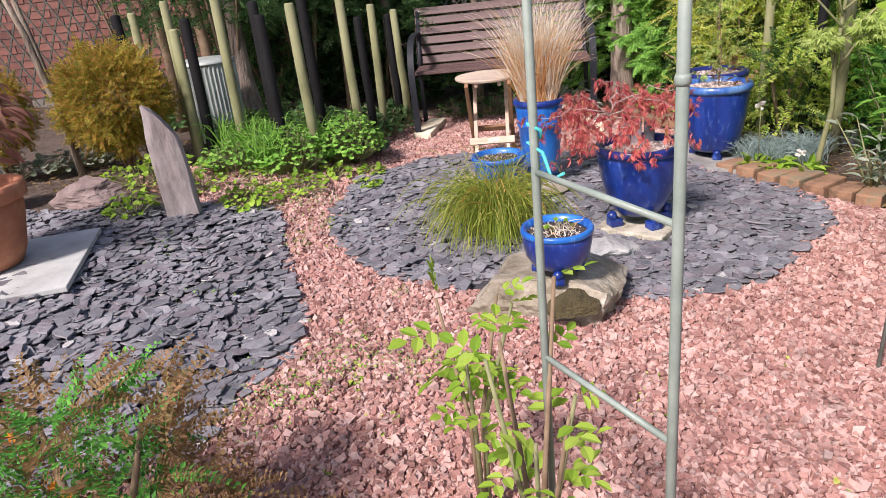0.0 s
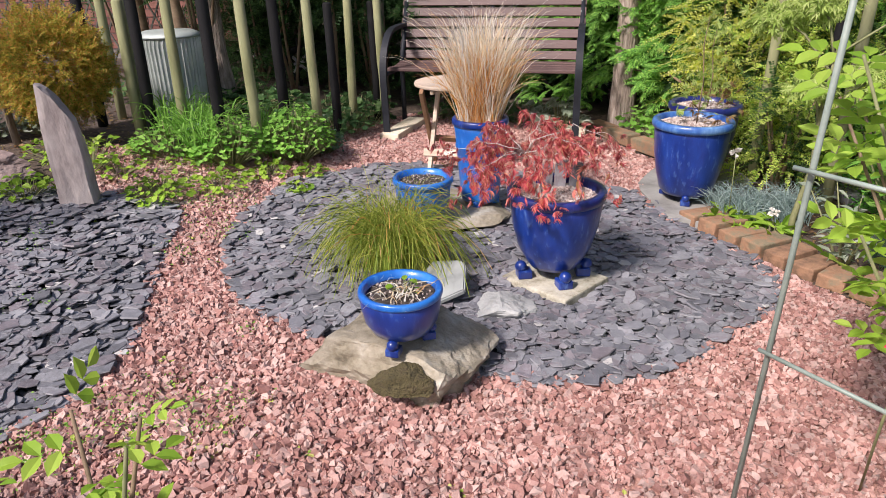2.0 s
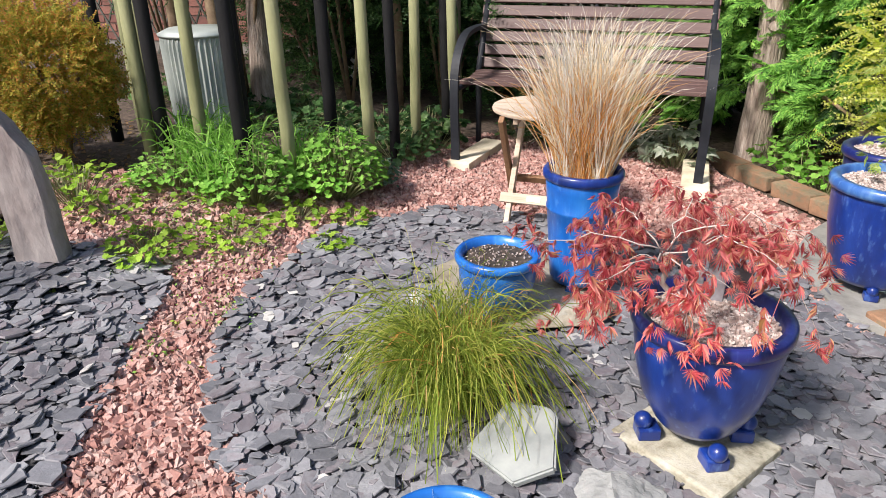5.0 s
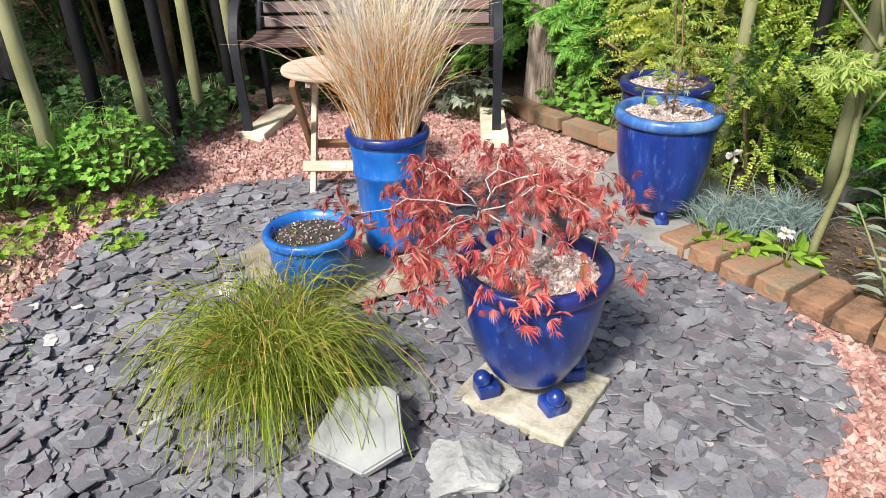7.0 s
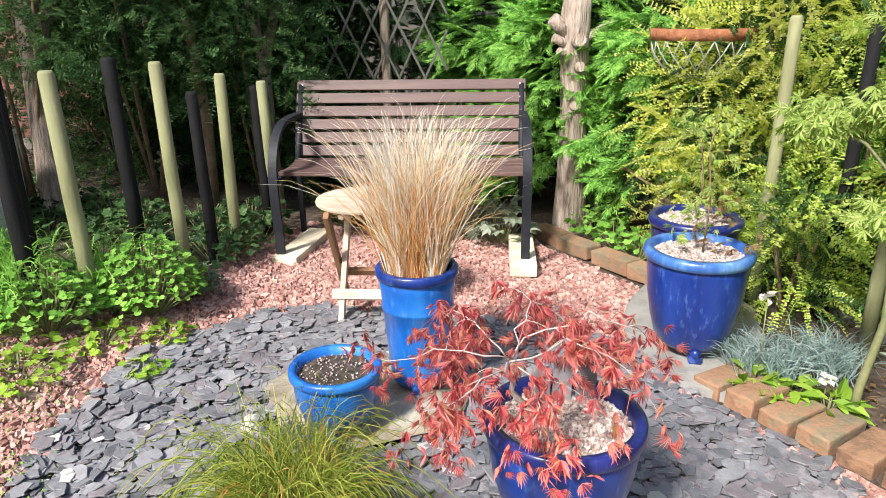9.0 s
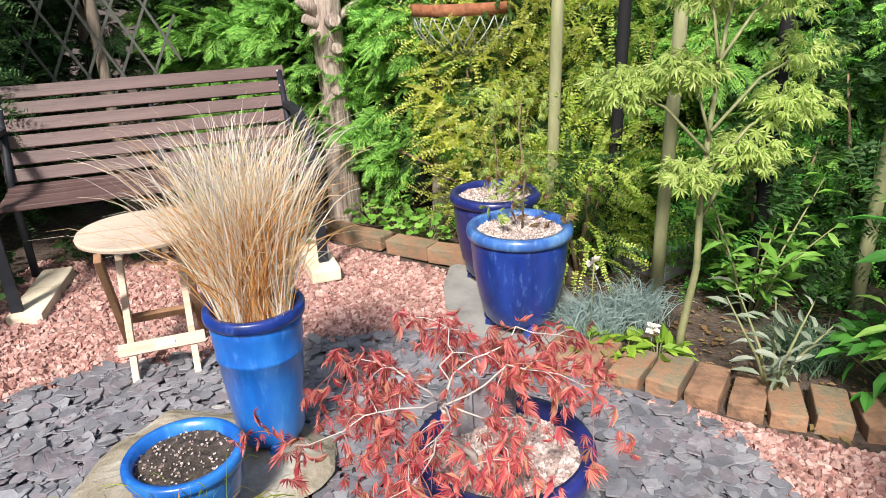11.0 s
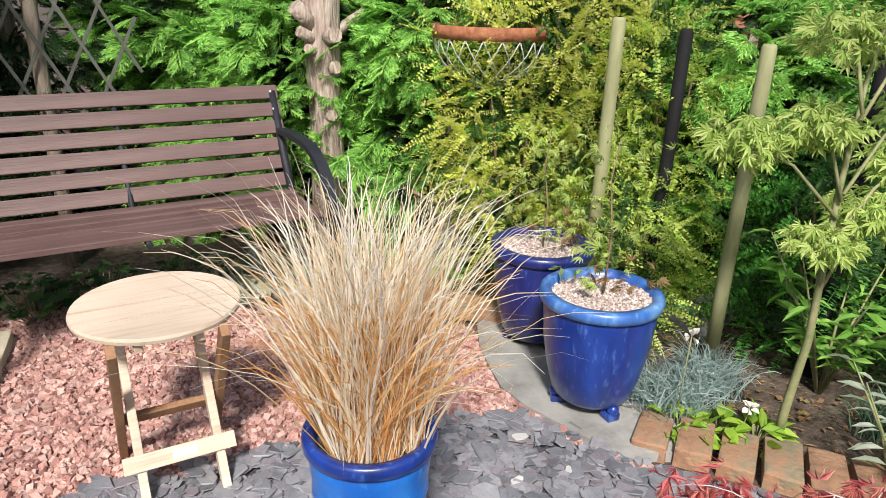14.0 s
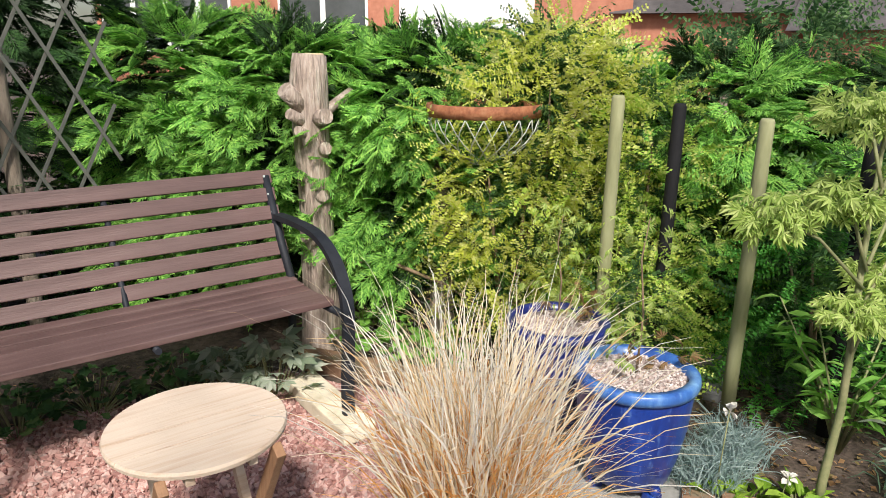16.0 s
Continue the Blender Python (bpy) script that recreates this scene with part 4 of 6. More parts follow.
for v in [g for g in r["geom"] if isinstance(g, bmesh.types.BMVert)]:
    v.co.z += 0.022
bmesh.ops.recalc_face_normals(bm, faces=bm.faces[:])
bmesh.ops.bevel(bm, geom=bm.edges[:], offset=0.005, segments=2, affect="EDGES")
ob = tagged(part("slate_slab", bm, PALE_SLATE), "pale blue-grey slab of slate leaning on the chippings", "slate")
ob.matrix_basis = pose(0.29, 2.93, gz(0.3) + 0.055, 20, -6, -20)
ob = tagged(part("slab", box((0.3, 0.27, 0.04), bevel=0.008), SLAB), "square cream textured slab under the maple pot", "slab")
ob.matrix_basis = pose(0.675, 3.145, gz(0.65) + 0.02, 0, 0, -30)

# ---- glazed pots ----
EGG = [(0.088, 0.0), (0.102, 0.018), (0.134, 0.08), (0.156, 0.16), (0.167, 0.235), (0.172, 0.292)]
maple_pot, mz, mr = glazed_pot("blue_pot", "large navy-blue glazed pot on ball feet holding the red maple", (0.665, 3.16, gz(0.65) + 0.04), EGG, 0.02, 0.262, BLUE, NAVY, GRIT_TOP,
                               0.048, 0.112, feet_angles=(-156, -62, 15))
pebbles(maple_pot, mr, mz, 2200, 0.008, GRIT_TOP)
for i, (x, h) in enumerate(((-0.05, 0.1), (0.0, 0.12), (0.055, 0.11))):
    s = tagged(part("slate_piece", box((0.045, 0.008, h), bevel=0.002), SLATE), "dark slate strip standing upright in the maple pot", "slate", "slates in pot")
    s.matrix_basis = pose(0.665 + x, 3.26 + 0.01 * i, gz(0.65) + 0.04 + mz + h * 0.4, -8, RNG.normal(0, 3), 0)
BOWL = [(0.062, 0.0), (0.085, 0.012), (0.104, 0.045), (0.113, 0.09), (0.114, 0.132)]
bowl1, z1, r1 = glazed_pot("blue_bowl", "round bright cobalt-blue glazed bowl on feet on the boulder", (0.33, 2.39, 0.128), BOWL, 0.012, 0.112, BLUE, BRIGHT_BLUE, COMPOST, 0.036, 0.075, 0.016, out=0.005)
SHALLOW = [(0.075, 0.0), (0.1, 0.02), (0.118, 0.08), (0.12, 0.12), (0.126, 0.165)]
bowl2, z2, r2 = glazed_pot("blue_bowl", "blue glazed pot filled with dark compost, beside the tall pot", (0.045, 3.52, gz(0) + 0.052), SHALLOW, 0.014, 0.145, BRIGHT_BLUE, BRIGHT_BLUE, COMPOST, 0.03, 0.075, 0.022)
TALL = [(0.083, 0.0), (0.09, 0.018), (0.097, 0.1), (0.104, 0.18), (0.11, 0.25), (0.1135, 0.254), (0.1135, 0.262), (0.111, 0.267), (0.116, 0.32), (0.122, 0.38)]
tall_pot, z3, r3 = glazed_pot("blue_pot", "tall bright blue glazed pot full of dry straw-coloured grass", (0.24, 3.79, 0.045), TALL, 0.014, 0.34, BRIGHT_BLUE, BLUE, COMPOST, 0.03, 0.075, 0.026)
BIG = [(0.11, 0.0), (0.128, 0.02), (0.15, 0.1), (0.168, 0.2), (0.176, 0.3), (0.18, 0.36)]
big1, z4, r4 = glazed_pot("blue_pot", "large cobalt-blue glazed pot topped with grit on the pad", (1.185, 4.27, gz(1.18) + 0.022), BIG, 0.022, 0.335, BLUE, RIM_BLUE, GRIT_TOP, 0.04, 0.105, 0.034, out=0.012)
pebbles(big1, r4, z4, 1800, 0.008, GRIT_TOP)
big2, z5, r5 = glazed_pot("blue_pot", "dark navy glazed pot with grit behind the other", (1.27, 4.72, gz(1.27) + 0.022), BIG, 0.022, 0.335, NAVY, NAVY, GRIT_TOP, 0.035, 0.105, 0.034, out=0.012)
pebbles(big2, r5, z5, 1500, 0.008, GRIT_TOP)
pebbles(bowl2, r2, z2, 170, 0.0045, GRIT_TOP)
pebbles(bowl1, r1, z1, 90, 0.006, GRIT_TOP)
terra = thing("terracotta_pot", "large plain terracotta pot standing on the slab", "plant pot", (-1.87, 2.42, gz(-1.87) + 0.036))
part("body", lathe([(0.13, 0), (0.155, 0.05), (0.19, 0.2), (0.2, 0.29), (0.18, 0.3), (0.17, 0.24)], 48), TERRACOTTA, terra)
part("rim", lathe([(0.2, 0.25), (0.215, 0.255), (0.22, 0.29), (0.215, 0.31), (0.185, 0.31), (0.18, 0.25)], 48, False), TERRACOTTA, terra)
part("soil", lathe([(0.0, 0.24), (0.18, 0.245), (0.17, 0.26), (0.0, 0.265)], 24), COMPOST, terra)

# ---- plants in pots ----
grass = thing("ornamental_grass", "dense dry straw and bronze ornamental grass in the tall pot", "grass", (0.24, 3.79, 0.04 + z3))
for n, h, reach, stiff, wild, w0, w1, m in ((780, 0.47, 0.205, 0.85, 0.04, 0.0016, 0.0042, STRAW), (620, 0.34, 0.17, 0.87, 0.035, 0.0018, 0.0042, RUSSET), (180, 0.5, 0.18, 0.9, 0.05, 0.0014, 0.003, STRAW)):
    V, F = blade_strip(arches((0, 0, 0), n, h, reach, 0.0, root=0.047, steps=8, stiff=stiff, wild=wild), RNG.uniform(w0, w1, n))
    part("grass", np_mesh("grass", V, F, m), parent=grass)
V, F = blade_strip(arches((0, 0, 0), 60, 0.3, 0.33, 0.06, root=0.04, steps=10, stiff=0.6), RNG.uniform(0.001, 0.002, 60))
part("grass", np_mesh("grass", V, F, STRAW), parent=grass)
# bowl plants
t = thing("dried_plant", "pale dead stalks lying in the small blue bowl", "plant", (0.33, 2.39, 0.128 + z1))
V, F = blade_strip(arches((0, 0, 0.005), 40, 0.03, 0.085, 0.02, root=0.03, steps=6), 0.004)
part("grass", np_mesh("grass", V, F, STRAW), parent=t)
clump("seedling", "few green seedlings in the small blue bowl", "plant", (0.34, 2.4), 8, 0.04, 0.04, 0.02, FRESH_LEAF).location.z = 0.128 + z1
tuft("grass_tuft", "small bluish grass tuft at the bowl's foot", "grass", (0.11, 3.3), 26, 0.16, 0.09, 0.03, 0.005, BLUE_LEAF, 0.008)

# red maple
maple = thing("red_maple", "weeping red cut-leaf maple with pale bare branches", "maple", (0.565, 3.13, mz - 0.005))
limbs = [(math.pi + 0.1, 0.3, 0.25), (math.pi * 1.28, 0.27, 0.22), (math.pi * 1.56, 0.2, 0.2), (-0.35, 0.25, 0.27), (0.25, 0.27, 0.3), (1.2, 0.19, 0.31), (2.4, 0.25, 0.29)]
crotch = Vector((-0.02, 0.03, 0.17))
P, D = [], []
part("trunk", tube([(0.05, 0.02, -0.02), (0.035, 0.03, 0.05), (-0.015, 0.035, 0.1), (-0.01, 0.03, 0.14), crotch], [0.008, 0.0075, 0.007, 0.0065, 0.006], 8), PALE_TWIG, maple)
for a, q, h in limbs:
    tip = Vector((math.cos(a) * q, math.sin(a) * q * 0.85, h - 0.06))
    knee = Vector((math.cos(a + 0.35) * q * 0.5, math.sin(a + 0.35) * q * 0.45, h + 0.02))
    limb = [crotch * (1 - s) ** 2 + knee * 2 * s * (1 - s) + tip * s * s + Vector(RNG.normal(0, 0.007, 3).tolist()) for s in np.linspace(0, 1, 9)]
    part("branch", tube(limb, np.linspace(0.0021, 0.0008, 9).tolist(), 6), PALE_TWIG, maple)
    for k in range(12):
        i = 3 + int(k * 5.9 / 12)
        b = a + RNG.normal(0, 1.2)
        r = RNG.uniform(0.04, 0.12)
        start = limb[i]
        end = start + Vector((math.cos(b) * r, math.sin(b) * r, -RNG.uniform(0.0, 0.13) * (0.4 + i / 9)))
        bow = (start + end) / 2 + Vector((0, 0, 0.03))
        twig = [start * (1 - s) ** 2 + bow * 2 * s * (1 - s) + end * s * s for s in np.linspace(0, 1, 5)]
        part("twig", tube(twig, np.linspace(0.001, 0.0005, 5).tolist(), 5), RED_TWIG if k % 3 else PALE_TWIG, maple)
        for s in (0.25, 0.45, 0.6, 0.75, 0.88, 1.0, 1.0, 1.0, 1.0, 1.0):
            c = start * (1 - s) ** 2 + bow * 2 * s * (1 - s) + end * s * s
            P.append(list(c + Vector(RNG.normal(0, 0.013, 3).tolist())))
            D.append((math.cos(b) * 0.3 + RNG.normal(0, 0.5), math.sin(b) * 0.3 + RNG.normal(0, 0.5), -RNG.uniform(0.3, 1.5)))
foliage("foliage", maple, DROOP, np.array(P), np.array(D), RNG.uniform(0.02, 0.041, len(P)), RED_LEAF, 0.9)

# young maples in the big pots
for x, y, z, h, n in ((1.2, 4.28, z4 + 0.0, 0.5, 90), (1.28, 4.73, z5, 0.42, 110)):
    t = thing("young_maple", "spindly young maple with thin olive leaves in a grit-topped pot", "sapling", (x, y, gz(x) + 0.022 + z))
    part("stem", tube([(0, 0, -0.01), (0.008, 0, h * 0.4), (-0.01, 0.01, h * 0.75), (0.0, 0.0, h)], [0.004, 0.0032, 0.0025, 0.0015], 7), TWIG, t)
    P = np.stack([RNG.normal(0, 0.07, n), RNG.normal(0, 0.06, n), RNG.uniform(0.1, 1.1, n) * h], 1)
    foliage("foliage", t, PALM, P, np.concatenate([P[:, :2] * 6 + RNG.normal(0, 0.5, (n, 2)), RNG.uniform(-0.8, 0.3, (n, 1))], 1), RNG.uniform(0.02, 0.042, n), PALE_MAPLE, 0.8)
    P = np.stack([RNG.normal(0.08, 0.06, 14), RNG.normal(-0.02, 0.06, 14), RNG.uniform(-0.02, 0.12, 14)], 1)
    foliage("dry_foliage", t, PALM, P, RNG.normal(0, 1, (14, 3)), 0.045, DRY_LEAF, 0.9)

# thread-leaved weeping shrub
n = 1350
V, F = blade_strip(arches((0, 0, 0.03), n, 0.34, 0.285, 0.34, root=0.05, steps=11, squash=0.9, stiff=0.6, wild=0.03), RNG.uniform(0.0014, 0.0028, n), False)
t = thing("thread_shrub", "weeping yellow-green thread-leaved conifer spilling over the slate", "shrub", (0.06, 3.07, gz(0)))
part("foliage", np_mesh("foliage", V, F, THREAD), parent=t)
for at, n, h, reach, droop, w, m in (((-0.12, 0.15, 0.02), 130, 0.3, 0.22, 0.18, 0.0026, THREAD), ((0.02, 0.0, 0.08), 130, 0.37, 0.24, 0.16, 0.0016, THREAD), ((0.0, 0.02, 0.03), 60, 0.33, 0.2, 0.2, 0.0026, RUSSET)):
    V, F = blade_strip(arches(at, n, h, reach, droop, root=0.05, steps=10, stiff=0.6, wild=0.045), w, False)
    part("foliage", np_mesh("foliage", V, F, m), parent=t)

# moss and seedlings among the stones
for x, y, r, n in ((-0.46, 1.83, 0.15, 260), (-0.28, 2.06, 0.13, 220), (-0.1, 2.09, 0.1, 120), (-0.25, 2.5, 0.04, 30), (-0.92, 3.5, 0.16, 230), (-0.74, 3.2, 0.09, 120), (-1.25, 3.6, 0.15, 170), (-1.3, 2.75, 0.12, 90), (-1.0, 2.4, 0.1, 60), (-1.01, 3.35, 0.16, 140), (-0.8, 2.91, 0.07, 50)):
    t = tagged(thing("moss_patch", "thin green moss and seedlings among the red gravel", "moss", (x, y, gz(x)), group="moss on the gravel"), kind="stuff")
    P = np.stack([RNG.normal(0, r * 0.6, n), RNG.normal(0, r * 0.6, n), RNG.uniform(0.012, 0.03, n)], 1)
    P[:, 2] += [gz(x + dx) - gz(x) for dx in P[:, 0]]
    foliage("foliage", t, SMALL, P, RNG.normal(0, 1, (n, 3)) * np.array([1, 1, 0.5]), RNG.uniform(0.006, 0.014, n), CLUMP_LEAF, 0.6)

# ---- the cut trunk and the conifers behind the bench ----
trunk = thing("cut_tree_trunk", "bare reddish conifer trunk sawn off at head height with branch stubs", "tree trunk", (0.81, 5.85, gz(0.81)))
pts = [(0, 0, -0.1), (0, 0, 0.0), (0.005, 0, 0.3), (0.0, 0.0, 0.7), (-0.01, 0, 1.0), (-0.01, 0, 1.22), (0.0, 0, 1.33)]
bm = tube(pts, [0.115, 0.098, 0.082, 0.076, 0.08, 0.082, 0.074], 20)
for v in bm.verts:
    v.co += Vector((v.co.x, v.co.y, 0)) * 0.14 * noise.noise(v.co * Vector((22, 22, 6)).length * 0.1 + Vector((v.co.x * 20, v.co.y * 20, v.co.z * 5)))
part("trunk", bm, BARK, trunk)
part("cut_face", lathe([(0.0, 1.325), (0.062, 1.326), (0.058, 1.334), (0.0, 1.336)], 16), CUT_WOOD, trunk, "pale sawn top")
for p0, p1, r in (((-0.05, -0.02, 1.11), (-0.14, -0.05, 1.19), 0.036), ((-0.05, -0.03, 1.05), (-0.13, -0.07, 1.09), 0.024), ((-0.04, -0.03, 1.0), (-0.1, -0.08, 1.02), 0.02),
                  ((0.04, -0.02, 1.08), (0.2, 0.02, 1.17), 0.022), ((0.0, -0.06, 1.06), (0.01, -0.13, 1.08), 0.034), ((0.01, -0.06, 0.93), (0.02, -0.1, 0.94), 0.028), ((-0.01, -0.05, 0.72), (0.0, -0.095, 0.73), 0.026)):
    part("stub", tube([p0, p1], [r * 1.15, r], 10), BARK, trunk, "sawn branch stub")


def conifer(at, r, h, n, low=0.0, trunk_r=0.06, label="bright green feathery conifer clipped as a hedge", mat=None):
    """A clipped conifer: trunk, limbs, an inner mass of sprays darkened as painted shade, and an outer bright one."""
    t = thing("conifer", label, "conifer", (at[0], at[1], gz(at[0])), group="conifer hedge")
    part("trunk", tube([(0, 0, -0.05), (0, 0, h * 0.5), (0.02, 0, h * 0.92)], [trunk_r, trunk_r * 0.8, trunk_r * 0.3], 10), BARK, t)
    for nn, q0, q1, green, s0, s1 in ((int(n * 0.5), 0.35, 0.75, CONIFER_SHADE, 0.16, 0.26), (n, 0.78, 1.03, mat or CONIFER, 0.13, 0.25)):
        a = RNG.uniform(0, 2 * np.pi, nn)
        z = low + (h - low) * RNG.uniform(0, 1, nn) ** 0.85
        k = np.clip((h - z) / (0.16 * h), 0.0, 1.0) ** 0.5
        lump = 1 + 0.16 * np.sin(a * 5 + z * 6) + 0.1 * np.sin(z * 13 + a * 2)
        q = RNG.uniform(q0, q1, nn) * k * lump + 0.02
        P = np.stack([np.cos(a) * q * r[0], np.sin(a) * q * r[1], z], 1)
        D = np.stack([np.cos(a), np.sin(a), RNG.uniform(-0.35, 0.55, nn) + (1 - k) * 1.2], 1) + RNG.normal(0, 0.3, (nn, 3))
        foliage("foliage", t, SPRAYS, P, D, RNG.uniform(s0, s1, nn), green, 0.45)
    return t


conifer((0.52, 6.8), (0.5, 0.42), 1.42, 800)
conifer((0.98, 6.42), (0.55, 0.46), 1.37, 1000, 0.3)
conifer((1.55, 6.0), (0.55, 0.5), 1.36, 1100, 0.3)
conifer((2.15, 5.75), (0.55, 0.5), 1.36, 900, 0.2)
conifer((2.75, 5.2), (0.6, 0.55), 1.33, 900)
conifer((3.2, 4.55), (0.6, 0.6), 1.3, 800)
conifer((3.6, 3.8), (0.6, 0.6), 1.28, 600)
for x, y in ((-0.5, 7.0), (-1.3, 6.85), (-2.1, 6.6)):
    conifer((x, y), (0.6, 0.45), 2.5, 800, 0.0, label="conifer behind the trellis in a green darkened for shade", mat=SHADED_CONIFER)
branch = thing("bare_branch", "thin bare dead branch sticking out low from the conifers", "branch", (1.0, 5.75, 0.35))
part("branch", tube([(-0.12, 0, 0.03), (0.1, -0.1, 0.02), (0.25, -0.3, -0.05), (0.33, -0.5, -0.12)], [0.012, 0.01, 0.008, 0.005], 7), TWIG, branch)
t = thing("conifer_stump", "short reddish conifer trunk in the hedge", "tree trunk", (1.3, 5.55, gz(1.3)))
part("trunk", tube([(0, 0, -0.1), (0, 0, 0.2), (0.01, 0.02, 0.5), (0.0, 0.05, 0.9)], [0.07, 0.06, 0.055, 0.04], 14), BARK, t)


def twiggy(name, label, at, n, r, h, low, mat, inner, size, seed_dir, stems=7, droop=0.1, small=None):
    """A shrub of arching shoots set with small leaves."""
    t = thing(name, label, "shrub", (at[0], at[1], gz(at[0])))
    for k in range(stems):
        a = k * 2.4
        part("stem", tube([(0, 0, -0.05), (math.cos(a) * r[0] * 0.3, math.sin(a) * r[1] * 0.3, h * 0.4), (math.cos(a) * r[0] * 0.6, math.sin(a) * r[1] * 0.6, h * 0.85)],
                          [0.012, 0.009, 0.004], 6), TWIG, t)
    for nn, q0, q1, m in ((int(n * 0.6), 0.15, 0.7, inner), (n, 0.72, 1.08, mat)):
        a = RNG.uniform(0, 2 * np.pi, nn)
        z = low + (h - low) * RNG.uniform(0, 1, nn)
        lump = 1 + 0.2 * np.sin(a * 4 + z * 7 + at[0]) + 0.12 * np.sin(z * 15 + a)
        k = np.clip((h - z) / (0.25 * h), 0.05, 1.0) ** 0.5
        q = RNG.uniform(q0, q1, nn) * lump * k
        P = np.stack([np.cos(a) * q * r[0], np.sin(a) * q * r[1], z], 1)
        D = np.stack([np.cos(a), np.sin(a), RNG.uniform(-0.2, 0.9, nn)], 1) * 0.8 + np.array(seed_dir) + RNG.normal(0, 0.45, (nn, 3))
        foliage("foliage", t, small or TWIGS, P, D, RNG.uniform(0.6, 1.35, nn) * size, m, 0.6)
    return t


# Dark inner leaves put shade into the gaps between the bright shoots.
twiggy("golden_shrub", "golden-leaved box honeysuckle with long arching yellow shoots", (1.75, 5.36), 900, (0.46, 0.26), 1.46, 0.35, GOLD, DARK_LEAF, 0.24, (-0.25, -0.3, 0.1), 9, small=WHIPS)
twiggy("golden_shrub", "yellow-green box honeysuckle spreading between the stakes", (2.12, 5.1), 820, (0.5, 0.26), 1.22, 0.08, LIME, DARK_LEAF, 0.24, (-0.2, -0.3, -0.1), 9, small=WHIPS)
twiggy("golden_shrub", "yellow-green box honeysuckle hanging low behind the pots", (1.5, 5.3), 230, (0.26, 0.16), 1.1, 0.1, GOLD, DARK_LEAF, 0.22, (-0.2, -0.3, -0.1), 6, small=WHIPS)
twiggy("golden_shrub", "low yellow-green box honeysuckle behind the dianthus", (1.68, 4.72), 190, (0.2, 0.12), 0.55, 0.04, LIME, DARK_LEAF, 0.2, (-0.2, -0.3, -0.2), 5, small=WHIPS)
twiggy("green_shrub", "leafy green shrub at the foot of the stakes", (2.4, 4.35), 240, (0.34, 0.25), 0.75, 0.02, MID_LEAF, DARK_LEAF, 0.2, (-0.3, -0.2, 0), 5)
twiggy("green_shrub", "leafy green shrub beyond the stake fence", (2.75, 4.2), 380, (0.5, 0.4), 1.1, 0.0, DARK_LEAF, DARK_LEAF, 0.26, (-0.3, -0.2, 0), 6)

# ---- shaded shrubs behind the stakes ----
for x, y, rx, ry, h, low, n in ((-1.08, 5.85, 0.4, 0.42, 2.1, 0.6, 900), (-1.6, 5.55, 0.55, 0.5, 2.2, 0.72, 1200), (-2.01, 5.06, 0.55, 0.5, 2.2, 0.7, 1000), (-3.05, 5.6, 0.6, 0.5, 2.0, 1.0, 500),
                               (-1.2, 6.2, 0.6, 0.3, 0.9, 0.02, 500), (-2.1, 6.0, 0.6, 0.3, 0.9, 0.02, 500)):
    twiggy("dark_shrub", "dark small-leaved evergreen shrub in the shade behind the stakes", (x, y), n, (rx, ry), h, low, DARK_LEAF, DARK_LEAF, 0.2, (0.05, -0.35, 0), 5)
t = thing("tree", "pale-barked trunk in the shade behind the stakes", "tree", (-1.92, 5.09, gz(-2.2)))
part("trunk", tube([(0, 0, -0.1), (0.01, 0, 0.08), (0.0, 0, 0.35), (-0.02, 0.05, 0.9), (0, 0.1, 1.8)], [0.12, 0.09, 0.062, 0.045, 0.03], 14), BARK, t)
part("limb", tube([(0, 0, 0.7), (0.15, 0.1, 1.2), (0.3, 0.15, 1.7)], [0.04, 0.03, 0.02], 8), PALE_BARK, t)
t = thing("tree", "small tree with forking brown stems behind the fence", "tree", (-0.98, 5.8, gz(-0.98)))
part("trunk", tube([(0.05, -0.1, -0.1), (0.02, -0.05, 0.4), (0.0, 0, 0.85), (-0.06, 0, 1.3), (-0.12, 0.05, 1.9)], [0.045, 0.04, 0.036, 0.028, 0.02], 10), PALE_BARK, t)
part("limb", tube([(0.0, 0, 0.85), (0.1, 0.0, 1.15), (0.25, 0.05, 1.7)], [0.03, 0.026, 0.018], 8), PALE_BARK, t)
for x, y in ((-1.3, 5.6), (-2.1, 4.93), (-2.42, 4.97)):
    t = thing("shrub_stem", "bare dark stem of a shaded shrub", "stem", (x, y, gz(x)))
    part("trunk", tube([(0, 0, -0.05), (0.02, 0, 0.5), (-0.03, 0.03, 1.1), (0, 0, 1.7)], [0.045, 0.04, 0.032, 0.02], 9), TWIG, t)

# lattice trellises


def trellis(at, rz, w, h, label, pitch=0.125):
    t = thing("lattice_trellis", label, "trellis", at, rz)
    for sg in (-1, 1):
        c = -h
        while c < w + h:
            x0, z0, x1, z1 = (c, 0, c + h * 0.5, h) if sg > 0 else (c + h * 0.5, 0, c, h)
            f0 = (max(0, min(w, x0)) - x0) / (x1 - x0)
            f1 = (max(0, min(w, x1)) - x0) / (x1 - x0)
            lo, hi = min(f0, f1), max(f0, f1)
            if hi - lo > 0.08:
                p0, p1 = Vector((x0 + (x1 - x0) * lo, 0, z0 + (z1 - z0) * lo)), Vector((x0 + (x1 - x0) * hi, 0, z0 + (z1 - z0) * hi))
                d = p1 - p0
                s = part("lath", box((d.length, 0.008, 0.014), bevel=0.002), TRELLIS, t)
                m = (p0 + p1) / 2
                s.matrix_basis = pose(m.x, 0.005 * sg, m.z, 0, -math.degrees(math.atan2(d.z, d.x)), 0)
            c += pitch
    return t


